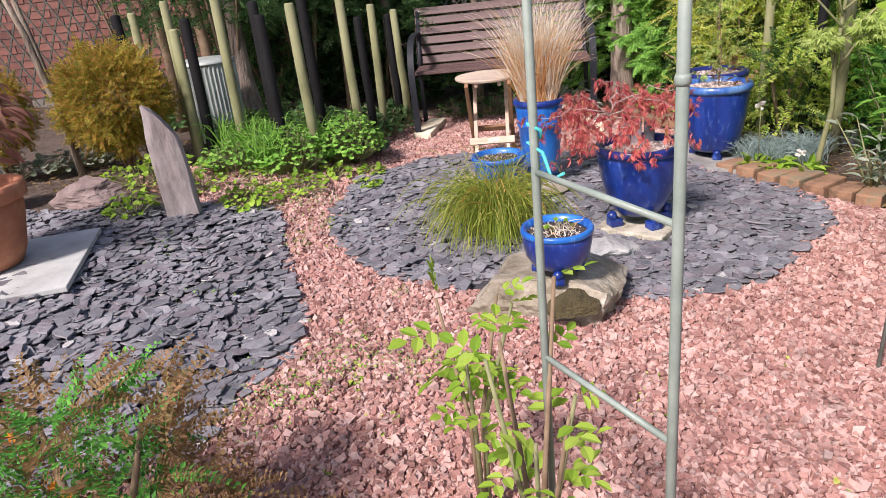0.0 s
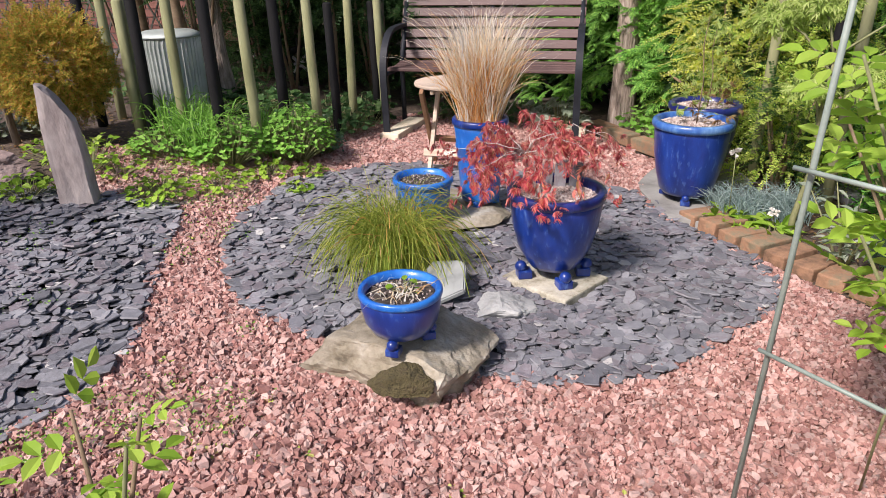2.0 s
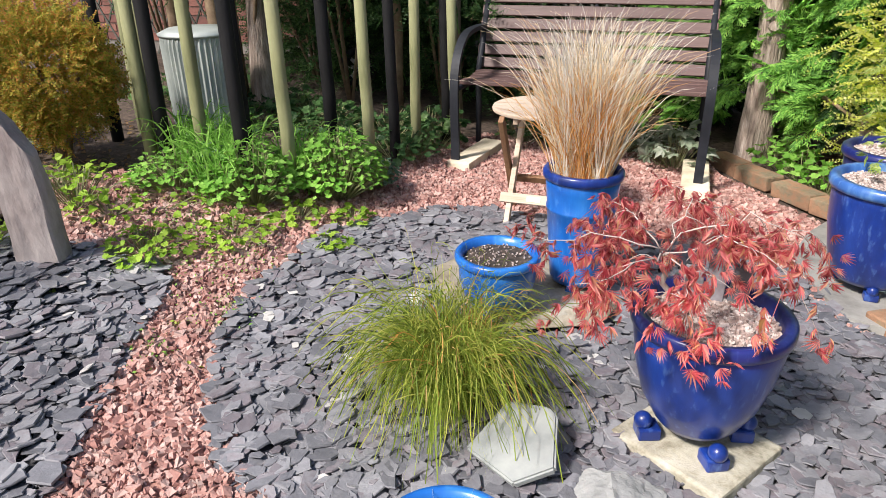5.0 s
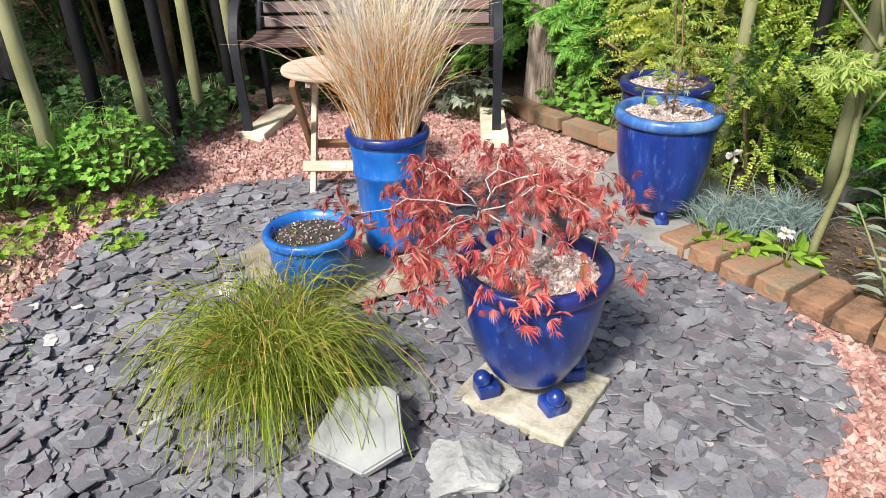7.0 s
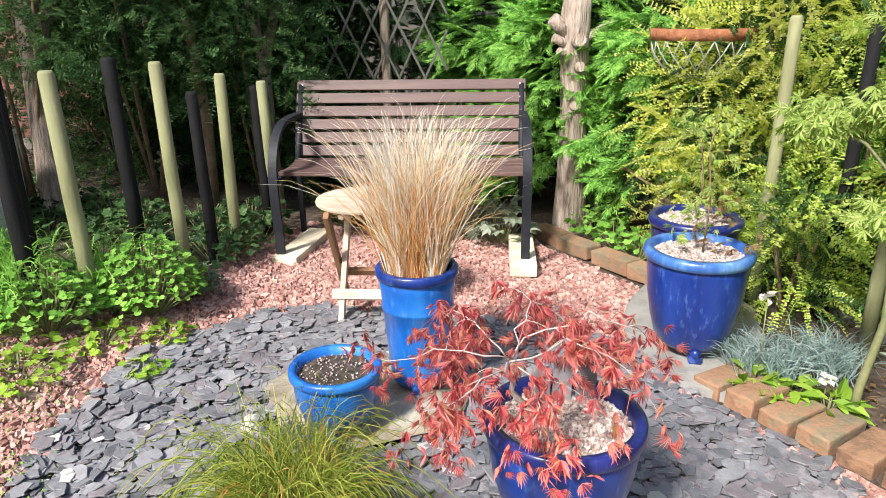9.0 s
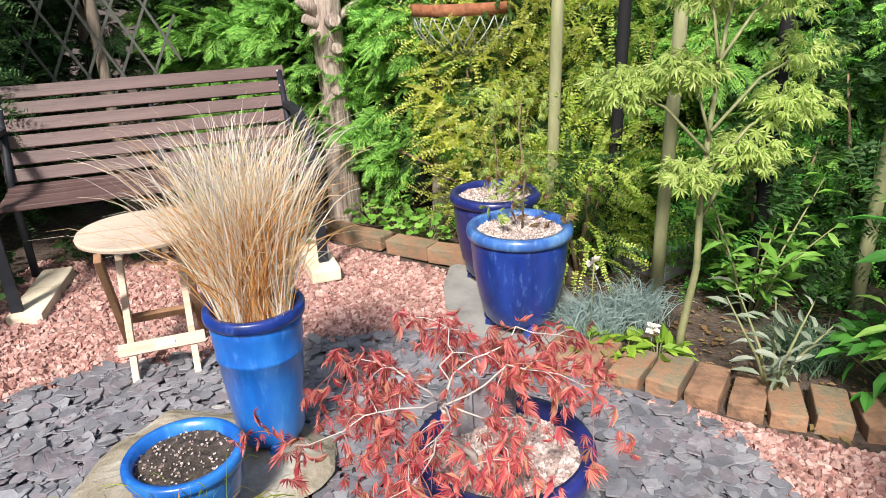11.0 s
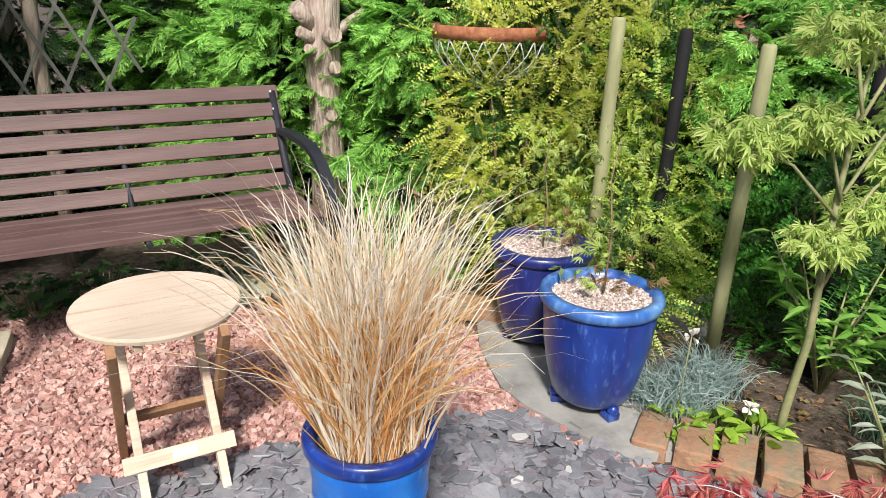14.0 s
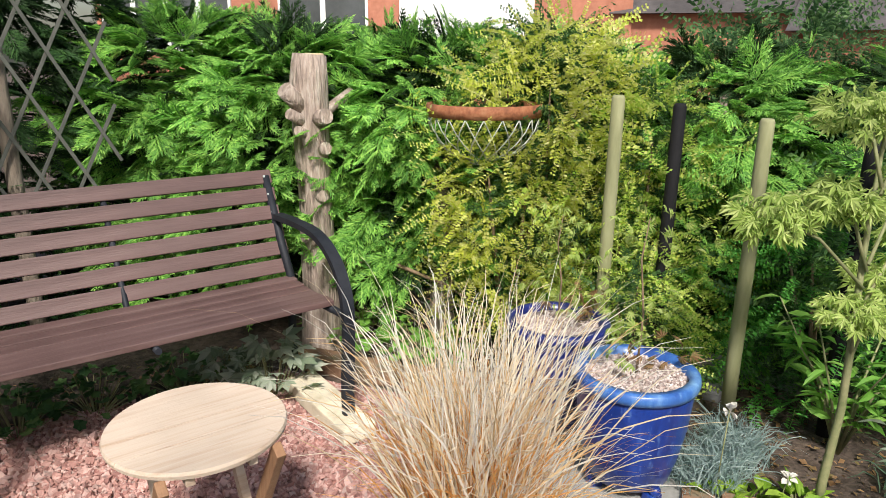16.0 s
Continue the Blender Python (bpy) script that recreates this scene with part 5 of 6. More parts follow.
trellis((-0.72, 6.1, 0.72), 0, 0.78, 0.85, "grey weathered diamond-lattice trellis behind the bench", 0.16)
stake(-0.33, 6.16, 1.7, 0.03, PALE_BARK, "rough pole holding the lattice trellis")
trellis((-4.6, 5.7, 0.35), 8, 1.9, 1.2, "grey weathered diamond-lattice trellis on the brick wall")

# ribbed metal bin and small wheel
t = thing("ribbed_bin", "galvanised ribbed metal bin behind the stakes", "bin", (-1.96, 4.64, gz(-2.2)))
bm = bmesh.new()
N = 132
rings = []
for z, s in ((0, 1), (0.06, 1), (0.46, 1.04), (0.5, 1.05)):
    rings.append([bm.verts.new(((0.18 + 0.006 * math.cos(k * 2 * math.pi / 3.0) * (0.06 <= z <= 0.46)) * s * math.cos(2 * math.pi * k / N),
                                (0.18 + 0.006 * math.cos(k * 2 * math.pi / 3.0) * (0.06 <= z <= 0.46)) * s * math.sin(2 * math.pi * k / N), z)) for k in range(N)])
for r0, r1 in zip(rings, rings[1:]):
    for k in range(N):
        bm.faces.new((r0[k], r0[(k + 1) % N], r1[(k + 1) % N], r1[k]))
bm.faces.new(rings[-1])
part("body", bm, GALVANISED, t)
part("lid", lathe([(0.195, 0.495), (0.2, 0.507), (0.15, 0.53), (0.01, 0.54)], 40), GALVANISED, t)
t = thing("spoked_wheel", "small wheel with pale spokes half hidden in the undergrowth", "wheel", (-1.72, 5.9, 0.34), 55)
part("tyre", lathe([(0.095, -0.025), (0.13, -0.025), (0.14, 0), (0.13, 0.025), (0.095, 0.025), (0.095, -0.025)], 32, False), RUBBER, t).matrix_basis = pose(0, 0, 0, 90, 0, 0)
part("hub", lathe([(0.03, -0.02), (0.03, 0.02)], 16), WHITE_PAINT, t).matrix_basis = pose(0, 0, 0, 90, 0, 0)
for k in range(8):
    part("spoke", box((0.022, 0.012, 0.07), (0, 0, 0.06), 0.002), WHITE_PAINT, t).matrix_basis = pose(0, 0, 0, 0, k * 45, 0)
t = thing("wheel_stand", "dark metal bar that the small wheel is fixed to", "bar", (-1.72, 5.9, gz(-1.72)))
part("bar", tube([(0, 0, -0.05), (0, 0, 0.36)], 0.015, 8), RUBBER, t)

# bronze-gold shrubs
for x, y, r, h, z0, n in ((-2.15, 3.86, 0.31, 0.29, 0.42, 4200), (-2.8, 3.7, 0.2, 0.24, 0.4, 1500)):
    t = thing("bronze_shrub", "rounded box-like shrub with golden and orange-bronze leaves", "shrub", (x, y, gz(x)))
    for k in range(5):
        part("stem", tube([(0, 0, -0.05), (0.06 * math.cos(k * 1.3), 0.06 * math.sin(k * 1.3), z0 * 0.5), (0.2 * math.cos(k * 1.3), 0.2 * math.sin(k * 1.3), z0)], [0.014, 0.012, 0.006], 6), TWIG, t)
    P, D = ball(n, (0, 0, z0), (r, r * 0.9, h), 0.35)
    foliage("foliage", t, [twig_template(7, 0.75, 9, 0.2, 0.1)], P, D + RNG.normal(0, 0.5, D.shape), RNG.uniform(0.05, 0.085, n), ORANGE_LEAF, 0.9)
for x, y, top, lx in ((-2.39, 3.75, 1.1, -0.12), (-2.6, 4.02, 1.2, -0.1)):
    t = thing("pale_sapling", "pale slanting bare sapling stem", "stem", (x, y, gz(x)))
    part("trunk", tube([(0, 0, -0.05), (lx * 0.3, 0, 0.4), (lx * 0.8, 0, 0.8), (lx * 1.5, 0, top)], [0.022, 0.02, 0.017, 0.012], 9), PALE_BARK, t)

# ---- brick wall far left ----
wall = tagged(part("wall_west", box((5.6, 0.2, 2.5), (0, 0, 1.25), 0.0), MORTAR), "dark red brick wall in the shade behind the shrubs", "wall", kind="structure")
wall.matrix_basis = pose(-4.9, 6.75, 0.0, 0, 0, 8)
bm = box((0.215, 0.02, 0.065), bevel=0.003)
bmw = bpy.data.meshes.new("brick")
bm.to_mesh(bmw)
bm.free()
bmw.materials.append(WALL_BRICK)
rest_P = []
for r in range(4, 30):
    for c in range(25):
        x, z = -2.7 + 0.225 * c + 0.1125 * (r % 2), 0.04 + 0.075 * r
        if abs(x) > 2.68:
            continue
        if x > -0.2 and r < 26:
            ob = new("brick", bmw)
            ob.parent = wall
            ob.matrix_basis = pose(x, -0.1, z)
        else:
            rest_P.append((x, -0.1, z))
bv, bf = stone_template(3)
bv = np.array([[sx, sy, sz] for sx in (-0.1075, 0.1075) for sy in (-0.01, 0.01) for sz in (-0.0325, 0.0325)])
rp = np.array(rest_P)
V = (rp[:, None, :] + bv[None]).reshape(-1, 3)
F = (bf[None] + (np.arange(len(rp)) * 8)[:, None, None]).reshape(-1, 4)
part("bricks", np_mesh("bricks", V, F, WALL_BRICK), parent=wall, kind="stuff")

# ---- low planting ----
for x, y, n, r, h, s, m in ((-1.17, 3.93, 130, 0.2, 0.26, 0.07, CLUMP_LEAF), (-0.92, 4.21, 170, 0.21, 0.3, 0.065, CLUMP_LEAF), (-1.51, 3.86, 80, 0.2, 0.17, 0.06, CLUMP_LEAF),
                            (-1.38, 3.99, 60, 0.14, 0.2, 0.06, BLUE_LEAF), (-0.85, 4.42, 60, 0.13, 0.14, 0.05, BLUE_LEAF)):
    clump("leafy_clump", "bushy clump of fresh green lobed leaves at the stakes' feet", "plant", (x, y), int(n * 4.2), r * 1.0, h, s * 0.45, m, fan_leaf(7, 0.34), group="clumps along the fence")
for x, y, n, r, h in ((-1.04, 3.61, 34, 0.17, 0.07), (-0.75, 4.02, 22, 0.1, 0.06), (-1.21, 3.35, 44, 0.16, 0.09), (-0.72, 3.77, 14, 0.08, 0.05), (-0.94, 3.9, 22, 0.12, 0.07)):
    clump("leafy_weed", "low patch of green leaves spreading over the gravel", "plant", (x, y), int(n * 2.2), r * 0.9, h, 0.036, FRESH_LEAF, fan_leaf(7, 0.3), group="weeds in the gravel")
for x, y, n, r, h in ((-1.7, 3.5, 90, 0.2, 0.17), (-1.65, 3.06, 70, 0.11, 0.12), (-1.92, 3.57, 70, 0.18, 0.14), (-1.53, 3.5, 40, 0.14, 0.08), (-1.18, 3.71, 40, 0.22, 0.05), (-1.42, 3.66, 40, 0.22, 0.05)):
    clump("lime_groundcover", "lime-green ground cover by the standing stone", "plant", (x, y), n, r, h, 0.035, FRESH_LEAF, group="ground cover")
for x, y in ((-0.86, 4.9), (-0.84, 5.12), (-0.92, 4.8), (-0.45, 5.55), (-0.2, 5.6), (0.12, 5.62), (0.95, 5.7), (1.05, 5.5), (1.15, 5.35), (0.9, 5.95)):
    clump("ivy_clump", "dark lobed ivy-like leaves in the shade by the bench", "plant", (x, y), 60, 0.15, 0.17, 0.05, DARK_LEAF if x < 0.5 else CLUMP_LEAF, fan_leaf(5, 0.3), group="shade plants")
# Added dark clumps that stand for the shade on the soil here.
for k in range(16):
    x, y = -2.7 + 0.115 * k, 4.75 + 0.5 * RNG.uniform(0, 1) + (0.25 if k % 2 else 0)
    clump("ivy_clump", "dark lobed ivy-like leaves added to stand for shade on the soil", "plant", (x, y), 80, 0.24, 0.14, 0.05, DARK_LEAF, fan_leaf(5, 0.3), group="shade plants")
for x, y in ((-2.62, 3.85), (-2.8, 3.7), (-2.45, 4.0)):
    clump("silver_plant", "low silvery-white leaved plant under the bronze shrubs", "plant", (x, y), 70, 0.13, 0.13, 0.045, PALE_LEAF, fan_leaf(7, 0.34), group="silver plants")
clump("hellebore", "pale greyish hellebore with white-edged leaves under the bench", "plant", (0.42, 5.42), 60, 0.17, 0.26, 0.07, PALE_LEAF, palmate(5, 0.5, 180, 0.2))
clump("hellebore", "pale greyish hellebore with white-edged leaves under the bench", "plant", (0.28, 5.55), 40, 0.14, 0.2, 0.06, PALE_LEAF, palmate(5, 0.5, 180, 0.2))
for x, y, n in ((-1.33, 3.93, 120), (-1.43, 4.11, 90), (-1.65, 4.11, 60), (-1.1, 4.24, 60)):
    tuft("grass_clump", "tall green grass growing between the stakes", "grass", (x, y), int(n * 1.6), 0.32, 0.2, 0.1, 0.008, CLUMP_LEAF, 0.07, group="grass between stakes")
for x, y, n in ((1.41, 4.16, 460), (1.64, 4.2, 460), (2.0, 3.74, 260)):
    tuft("dianthus", "spiky blue-grey dianthus cushion behind the bricks", "plant", (x, y), n, 0.15, 0.125, 0.03, 0.005, GLAUCOUS if x < 1.9 else BLUE_LEAF, 0.06, group="dianthus cushions", stiff=0.7)
for x, y in ((1.37, 4.04), (1.46, 3.98), (1.55, 3.91)):
    clump("primula", "rosette of bright lime-green primula leaves behind the bricks", "plant", (x, y), 30, 0.075, 0.06, 0.075, FRESH_LEAF, leaf_template(1, 0.5, 0.2, -0.1), group="primulas")
for x, y, z, s in ((1.37, 4.06, 0.284, 0.026), (1.55, 3.95, 0.05, 0.024)):
    t = thing("white_flower", "single white flower above the dianthus", "flower", (x, y, z))
    P, D = ball(12, (0, 0, 0), (0.008, 0.008, 0.006), 0.5)
    foliage("bloom", t, ROUND, P, D + np.array([0, 0, 0.4]), s, PETAL_WHITE, 0.6)
    part("stalk", tube([(0, 0, 0), (0.01, 0.02, gz(x) - z)], 0.002, 5), GREEN_STEM, t)
# sapling with pale maple leaves
t = thing("pale_maple", "slender young maple with pale green feathery leaves", "maple", (1.61, 3.88, gz(1.6)))
part("trunk", tube([(0, 0, -0.05), (0.005, 0.0, 0.12), (0.04, 0.0, 0.35), (0.03, 0.0, 0.55), (0.05, 0.02, 0.8), (0.09, 0.04, 1.1), (0.16, 0.05, 1.4)], [0.015, 0.014, 0.012, 0.011, 0.009, 0.006, 0.004], 9), GREEN_STEM, t)
lobes = []
for (cx, cy, cz), rr, n in (((-0.17, 0.18, 0.93), 0.14, 190), ((-0.02, 0.08, 0.98), 0.14, 190), ((0.2, 0.0, 0.72), 0.15, 180), ((-0.03, -0.02, 0.68), 0.11, 120), ((0.34, 0.02, 0.86), 0.16, 170),
                            ((0.05, 0.1, 1.22), 0.17, 170), ((0.3, 0.05, 1.2), 0.18, 150), ((0.45, 0.1, 1.0), 0.15, 110)):
    part("branch", tube([(0.04, 0.0, cz - 0.2), ((cx + 0.04) / 2, cy / 2, cz - 0.06), (cx, cy, cz)], [0.006, 0.005, 0.003], 6), GREEN_STEM, t)
    P, D = ball(n, (cx, cy, cz), (rr * 0.9, rr * 0.9, rr * 0.5), 0.1)
    D[:, 2] = RNG.uniform(-0.9, 0.0, n)
    foliage("foliage", t, STAR, P, D, RNG.uniform(0.026, 0.048, n), PALE_MAPLE, 0.75)


def lanceolate(name, label, at, n, r, h, size, mat, stems=7, z0=0.0):
    t = thing(name, label, "shrub", (at[0], at[1], gz(at[0])))
    Ps, Ds = [], []
    for k in range(stems):
        a = k * 2.4 + at[0]
        top = Vector((math.cos(a) * r * RNG.uniform(0.4, 1), math.sin(a) * r * RNG.uniform(0.4, 1), h * RNG.uniform(0.65, 1.05)))
        pts = [Vector((0, 0, z0 - 0.03)), Vector((top.x * 0.35, top.y * 0.35, z0 + (h - z0) * 0.4)), top]
        part("stem", tube(pts, [0.006, 0.005, 0.002], 6), GREEN_STEM, t)
        for s in np.linspace(0.3, 1, max(3, n // stems)):
            p = pts[0] * (1 - s) ** 2 + pts[1] * 2 * s * (1 - s) + pts[2] * s * s
            Ps.append(p)
            Ds.append((math.cos(s * 40 + k), math.sin(s * 40 + k), RNG.uniform(-0.3, 0.6)))
    foliage("foliage", t, LANCE, np.array([list(p) for p in Ps]), np.array(Ds), RNG.uniform(0.7, 1.2, len(Ps)) * size, mat, 0.5)
    return t


lanceolate("leafy_shrub", "shrub with long grey-green pointed leaves behind the bricks", (1.76, 3.6), 60, 0.2, 0.36, 0.075, PALE_LEAF, 6)
lanceolate("leafy_shrub", "bright green leafy perennial hanging over the brick edging", (2.08, 3.3), 200, 0.22, 0.34, 0.095, CLUMP_LEAF, 13)
clump("leafy_clump", "bushy bright green clump behind the brick edging", "plant", (2.2, 3.45), 130, 0.24, 0.3, 0.09, MID_LEAF, leaf_template(1, 0.5, 0.2, -0.2))
lanceolate("leafy_shrub", "broad-leaved fresh green shrub by the fence", (2.05, 4.05), 150, 0.3, 0.6, 0.095, CLUMP_LEAF, 9)
lanceolate("leafy_shrub", "green leafy shrub at the bed's end", (2.25, 3.35), 150, 0.32, 0.85, 0.13, MID_LEAF, 9)
twiggy("leafy_shrub", "tall bluish-green leafy shrub beside the border", (2.2, 2.75), 260, (0.35, 0.4), 1.25, 0.1, BLUE_LEAF, MID_LEAF, 0.25, (-0.3, 0, 0), 7)

# hanging basket
t = thing("hanging_basket", "empty wire hanging basket with a rusty rim in the hedge", "basket", (1.36, 5.33, 0.86))
part("rim", lathe([(0.232, 0.2), (0.24, 0.2), (0.242, 0.25), (0.234, 0.252), (0.232, 0.2)], 36, False), RUST, t, "rusty perforated rim band")
for k in range(20):
    for sg in (-1, 1):
        pts = []
        for s in np.linspace(0, 1, 6):
            a = 2 * math.pi * k / 20 + sg * s * 0.55
            q = 0.235 * math.cos(s * 1.35)
            pts.append((math.cos(a) * q, math.sin(a) * q, 0.2 - 0.19 * math.sin(s * 1.35)))
        part("wire", tube(pts, 0.0025, 5), WIRE, t)
part("base_ring", lathe([(0.05, 0.0), (0.06, 0.0), (0.06, 0.012), (0.05, 0.012), (0.05, 0.0)], 20, False), WIRE, t)
t = thing("basket_bracket", "thin wire holding the hanging basket to the hedge", "bracket", (1.36, 5.33, 1.1))
part("arm", tube([(0, 0.25, 0), (0, 0.5, 0.05), (0.1, 0.7, 0.06)], 0.006, 6), RUST, t)

# ---- rose ladders and near plants ----


def rose_ladder(p0, p1, top, rungs, label, lean=0.0):
    t = thing("plant_support", label, "plant support", (p0[0], p0[1], gz(p0[0])))
    d = Vector((p1[0] - p0[0], p1[1] - p0[1], 0))
    part("pole", tube([(0, 0, -0.1), (lean, 0, top)], 0.0058, 10), GREEN_METAL, t)
    part("pole", tube([(d.x, d.y, -0.1), (d.x + lean, d.y, top)], 0.0065, 10), GREEN_METAL, t)
    for z0, z1 in rungs:
        part("rung", tube([(0, 0, z0), (d.x, d.y, z1)], 0.0045, 8), GREEN_METAL, t)
    part("collar", lathe([(0.0068, 0.995), (0.008, 0.998), (0.008, 1.003), (0.0068, 1.006)], 12), GREEN_METAL, t).location = (d.x, d.y, 0)
    return t


lad = rose_ladder((0.33, 1.125), (0.478, 0.958), 1.75, ((0.87, 0.855), (0.6, 0.585)), "tall grey-green metal ladder support for a climbing rose")
rose_ladder((1.19, 2.06), (1.39, 1.88), 1.75, ((0.84, 0.84), (0.47, 0.47)), "second grey-green metal ladder support beside the path", 0.06)
t = thing("string_tie", "turquoise string tied round the metal pole", "string", (0.33, 1.125, 0.9))
part("string", tube([(-0.008, 0, 0.02), (0.009, -0.006, 0.012), (0.008, 0.008, 0.0), (-0.008, 0.006, -0.005), (0.01, -0.008, -0.015), (0.02, -0.01, -0.05), (0.035, -0.02, -0.04)], 0.0025, 6), STRING, t)


def rose(at, stems, h, n, size, mat, label, r=0.12):
    t = thing("rose_bush", label, "rose", (at[0], at[1], gz(at[0])))
    Ps, Ds = [], []
    for k in range(stems):
        a = k * 2.4
        top = Vector((math.cos(a) * r, math.sin(a) * r, h * RNG.uniform(0.6, 1.0)))
        pts = [Vector((0.01 * math.cos(a), 0.01 * math.sin(a), -0.03)), Vector((top.x * 0.2, top.y * 0.2, top.z * 0.5)), top]
        part("cane", tube(pts, [0.006, 0.005, 0.003], 7), TWIG if k % 2 else GREEN_STEM, t)
        for s in np.linspace(0.55, 1.0, n // stems):
            p = pts[0] * (1 - s) ** 2 + pts[1] * 2 * s * (1 - s) + pts[2] * s * s
            Ps.append(p)
            Ds.append((math.cos(s * 37 + a), math.sin(s * 37 + a), RNG.uniform(-0.2, 0.7)))
    lv, lf = leaf_template(1, 0.62, 0.15, -0.1)
    sv, sf, m = [], [], 0
    for px, ang in ((0.35, 65), (0.35, -65), (0.7, 55), (0.7, -55), (1.0, 0)):
        R = np.array(Euler((0, 0, radians(ang))).to_matrix())
        sv.append(lv * 0.55 @ R.T + [px, 0, -0.1 * px])
        sf.append(lf + m)
        m += len(lv)
    foliage("foliage", t, [(np.concatenate(sv), np.concatenate(sf))], np.array([list(p) for p in Ps]), np.array(Ds), RNG.uniform(0.7, 1.3, len(Ps)) * size, mat, 0.4)
    return t


rose((0.31, 1.09), 6, 0.78, 26, 0.055, FRESH_LEAF, "young climbing rose with fresh green leaves at the metal support", 0.06)
rose((1.6, 2.28), 13, 1.1, 190, 0.09, FRESH_LEAF, "leafy climbing rose growing up the second support", 0.3)
t = thing("rose_flower", "single red rose bloom", "flower", (1.414, 2.0, 0.505))
P, D = ball(16, (0, 0, 0), (0.012, 0.012, 0.01), 0.4)
foliage("bloom", t, ROUND, P, D + np.array([0, 0, 0.5]), 0.03, PETAL_RED, 0.6)
part("stalk", tube([(0, 0, 0), (0.04, 0.12, -0.3), (0.1, 0.28, -0.57)], 0.003, 6), GREEN_STEM, t)
rose((0.17, 1.42), 4, 0.6, 22, 0.07, FRESH_LEAF, "small rose sprout at the path's edge", 0.09)
t = twiggy("flowering_plant", "brownish straggly plant with small orange flowers at the bed's corner", (-0.52, 1.12), 420, (0.27, 0.25), 0.46, 0.02, DRY_LEAF, MID_LEAF, 0.12, (0, 0, 0.2), 6)
P = np.stack([RNG.normal(0, 0.13, 10), RNG.normal(0, 0.13, 10), RNG.uniform(0.35, 0.55, 10)], 1)
foliage("blossom", t, [palmate(7, 0.4, 300, 0.1)], P, RNG.normal(0, 1, (10, 3)), 0.016, PETAL_ORANGE, 0.5)
t = thing("bronze_acer", "dull red drooping leaves of an acer in the terracotta pot", "maple", (-1.87, 2.42, gz(-1.87) + 0.3))
part("stem", tube([(0, 0, -0.03), (0.02, 0, 0.2), (0, 0, 0.42)], [0.012, 0.01, 0.005], 8), TWIG, t)
P, D = ball(240, (0.02, 0.05, 0.3), (0.26, 0.26, 0.2), 0.3)
D[:, 2] = RNG.uniform(-1, -0.1, len(D))
foliage("foliage", t, [leaf_template(1, 0.4, 0.2, -0.35)], P, D, RNG.uniform(0.05, 0.1, len(P)), RED_BROWN, 0.7)

# weeds on gravel
for k in range(70):
    x, y = RNG.uniform(-0.85, 1.28), RNG.uniform(1.2, 2.3)
    if k > 12:
        x, y = RNG.uniform(-1.5, -0.55), RNG.uniform(2.9, 4.1)
    if k > 34:
        x, y = RNG.normal(-0.28, 0.2), RNG.normal(2.0, 0.15)
    clump("weed", "tiny green weed seedling in the gravel", "weed", (x, y), 8, 0.022, 0.014, 0.015, LIME, group="weed seedlings")

# dead leaves and twigs on the bare soil
for (x0, x1, y0, y1), n in (((1.6, 2.7, 3.3, 4.7), 900), ((-3.0, -1.7, 3.5, 4.6), 700), ((-0.7, 0.6, 5.3, 6.0), 300)):
    c = ((x0 + x1) / 2, (y0 + y1) / 2)
    t = tagged(thing("leaf_litter", "scattered brown dead leaves and bits of bark on the soil", "leaf litter", (*c, gz(c[0])), group="leaf litter"), kind="stuff")
    x, y = RNG.uniform(x0, x1, n), RNG.uniform(y0, y1, n)
    P = np.stack([x - c[0], y - c[1], np.array([gz(q) for q in x]) - gz(c[0]) + RNG.uniform(-0.006, 0.006, n)], 1)
    foliage("foliage", t, [small_leaf(0.5), small_leaf(0.2), small_leaf(0.7)], P, RNG.normal(0, 1, (n, 3)) * np.array([1, 1, 0.2]), RNG.uniform(0.012, 0.04, n), DRY_LEAF, 0.3)

# ---- houses beyond the hedge ----


def house(at, rz, w, d, h, roof_h, label, bays):
    t = thing("house", label, "house", at, rz)
    part("wall", box((w, d, h), (0, 0, h / 2), 0.0), HOUSE_BRICK, t)
    bm = bmesh.new()
    a = [bm.verts.new(p) for p in ((-w / 2 - 0.3, -d / 2 - 0.3, h), (w / 2 + 0.3, -d / 2 - 0.3, h), (w / 2 + 0.3, d / 2 + 0.3, h), (-w / 2 - 0.3, d / 2 + 0.3, h), (-w / 2 - 0.3, 0, h + roof_h), (w / 2 + 0.3, 0, h + roof_h))]
    for q in ((0, 1, 5, 4), (2, 3, 4, 5), (1, 2, 5), (3, 0, 4), (3, 2, 1, 0)):
        bm.faces.new([a[i] for i in q])
    part("roof", bm, ROOF_TILE, t)
    for x, z, ww, hh, n in bays:
        win = part("window" if n else "garage_door", box((ww, 0.1, hh), (x, -d / 2 - 0.03, z), 0.01), WHITE_PAINT, t, "white frame" if n else "white garage door")
        for k in range(n):
            part("pane", box((ww / n - 0.12, 0.04, hh - 0.2), (x - ww / 2 + ww * (k + 0.5) / n, -d / 2 - 0.075, z), 0.0), PANE, win)
    return t


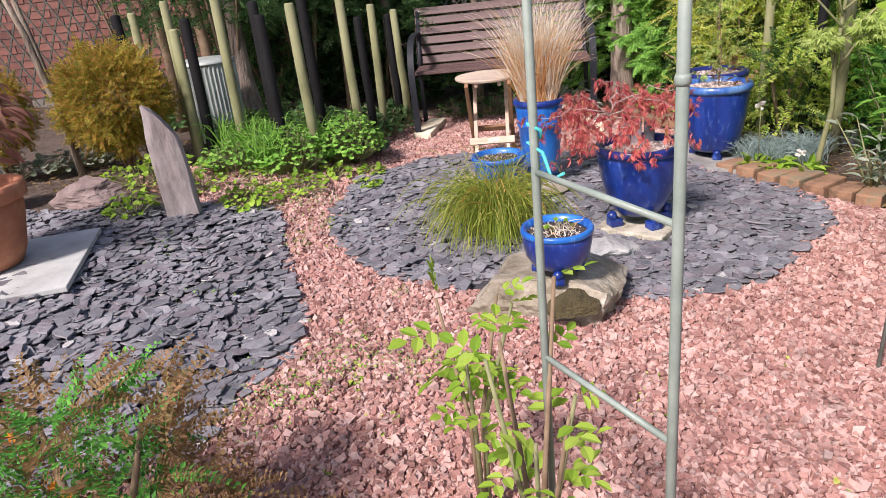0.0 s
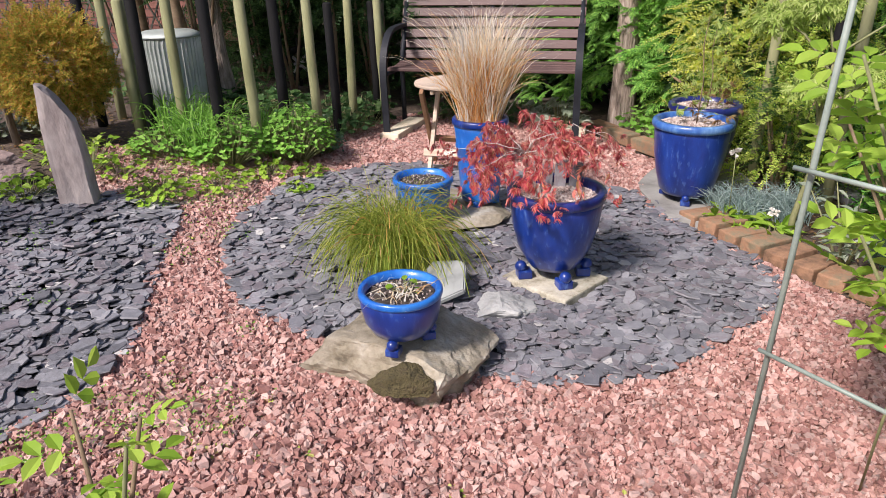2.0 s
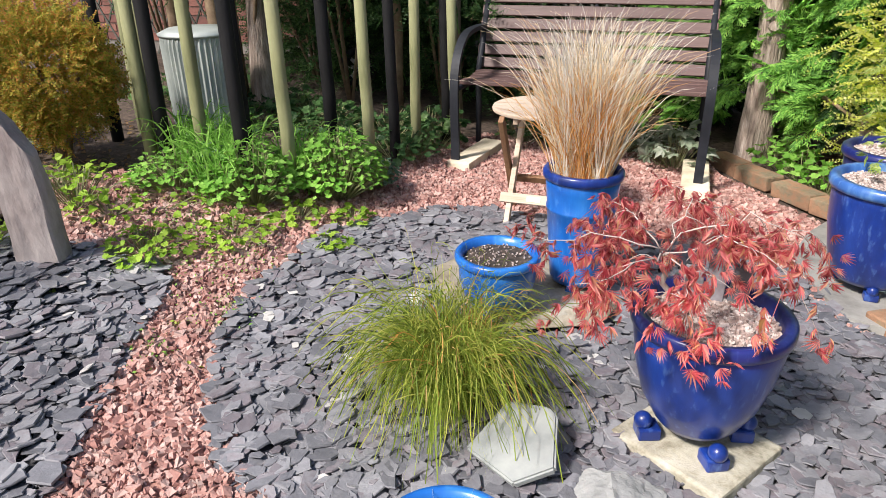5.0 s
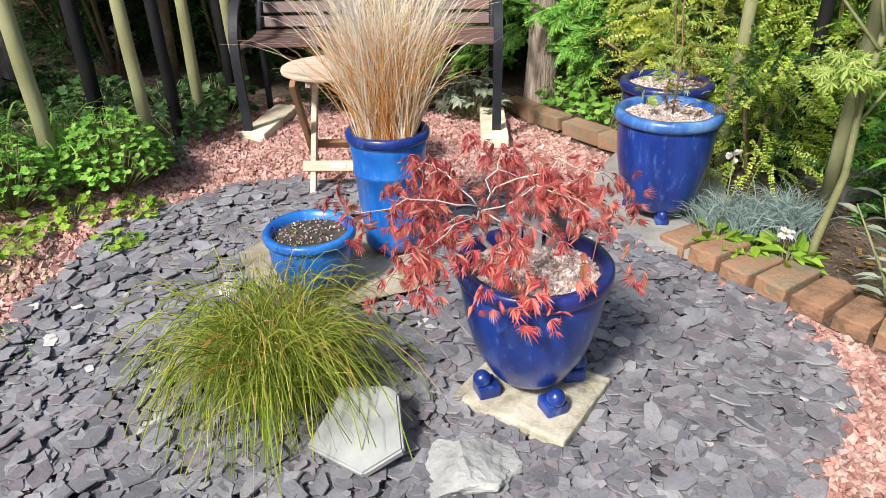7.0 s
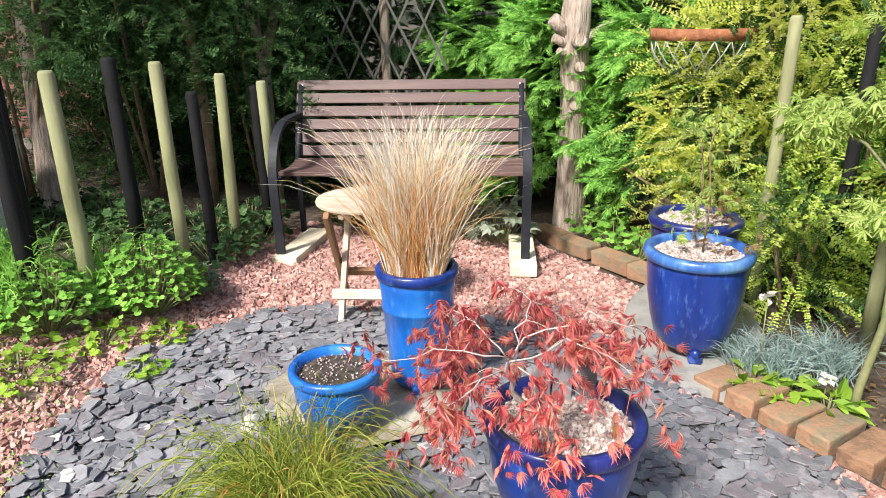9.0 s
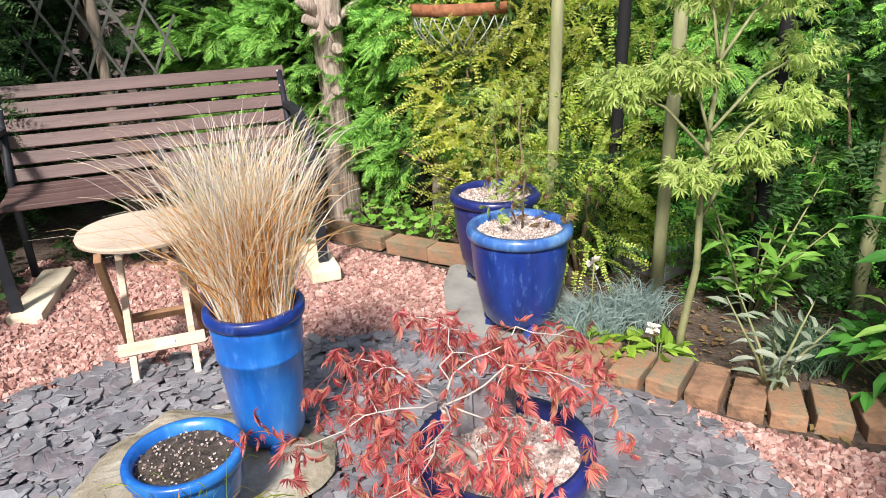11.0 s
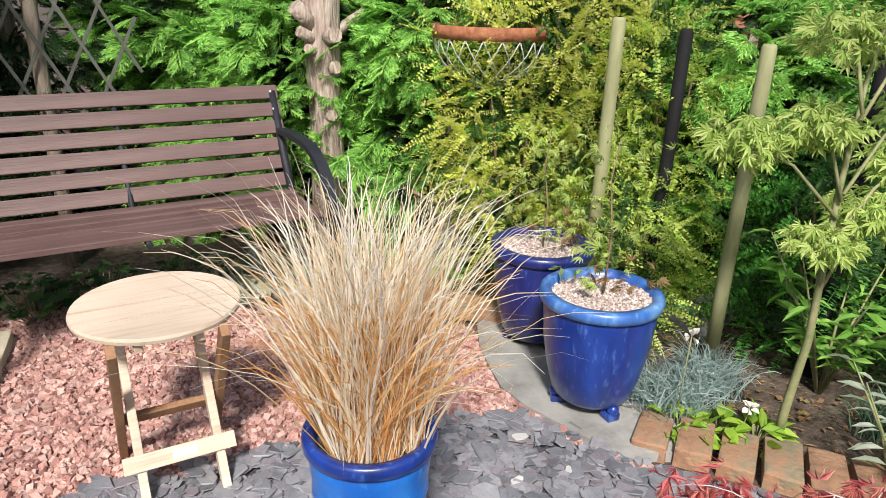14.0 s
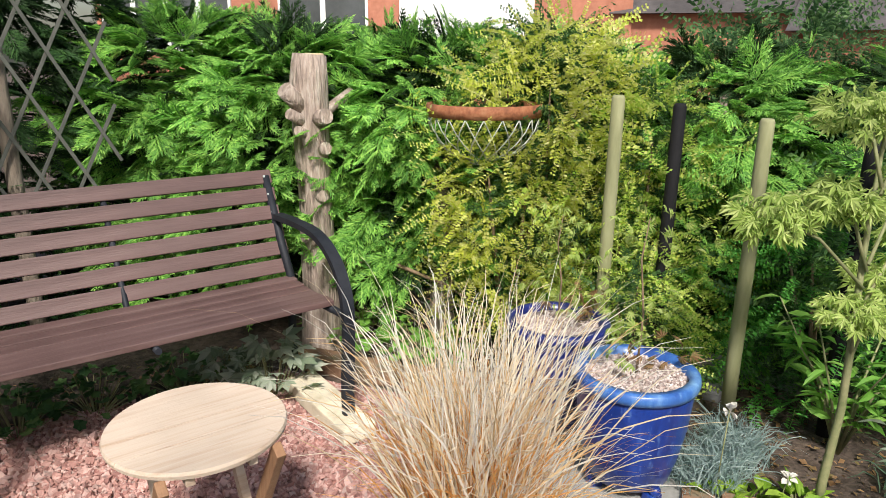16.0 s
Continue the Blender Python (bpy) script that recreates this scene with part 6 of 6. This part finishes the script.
PANE = material("dark_pane", [(0.05, 0.06, 0.065), (0.09, 0.1, 0.11)], 0.08, 2, bump=0)
house((8.8, 20.5, -0.14), -33, 12, 7, 5.6, 2.6, "red brick house with white windows beyond the hedge",
      ((-4.4, 2.2, 2.9, 1.5, 4), (-0.9, 1.9, 2.0, 2.7, 2), (2.3, 1.75, 3.0, 3.1, 0)))
house((17.5, 14.0, -2.0), -50, 8, 8, 4.2, 2.2, "distant brick house with a pitched roof", ((0, 2.0, 2.0, 1.2, 2),))
house((19.0, 8.0, -2.4), -68, 10, 8, 4.2, 2.4, "distant house with a dark tiled roof and white gable", ((-3, 2.0, 2.0, 1.2, 2),))
for x, y in ((5.5, 6.5), (6.3, 5.0), (6.2, 3.2)):
    twiggy("far_shrub", "dense green shrub further off behind the hedge", (x, y), 320, (1.1, 0.9), 1.75, 0.2, DARK_LEAF, DARK_LEAF, 0.5, (-0.3, -0.1, 0.1), 5)

# ---- loose slate and gravel ----
pots = [(-0.05, 2.3), (0.25, 2.2), (0.5, 2.35), (0.55, 2.6), (0.3, 2.7), (0.0, 2.6)]
under = [(0.12 + 0.25 * math.cos(k * 0.52), 3.72 + 0.24 * math.sin(k * 0.52)) for k in range(12)]
loose(slate_circle, grow_outline(CIRCLE, 0.1, 0.03, 5), [pots, under], 3300, CHIPS, 0.04, SLATE, 0.024, 0.13, "slate_chip", (0.55, 2.75))
loose(slate_left, grow_outline(LEFT_BED, 0.1, 0.03, 8), [], 2500, CHIPS, 0.043, SLATE, 0.024, 0.14, "slate_chip", (-0.72, 2.17))
loose(slate_circle, CIRCLE, [pots], 26, CHIPS, 0.036, PALE_CHIP, 0.028, 0.1, "pale_chip", (0.5, 2.7), 30)
loose(slate_left, LEFT_BED, [], 32, CHIPS, 0.036, PALE_CHIP, 0.028, 0.1, "pale_chip", (-0.72, 2.17), 30)
loose(gravel_path, PATH_BED, [shrink(CIRCLE, (0.33, 3.43), 0.97), shrink(LEFT_BED, (-1.72, 2.06), 0.975)], 8800, STONES, 0.0128, GRAVEL, 0.012, 0.5, "gravel_stone", (0.5, 1.75))
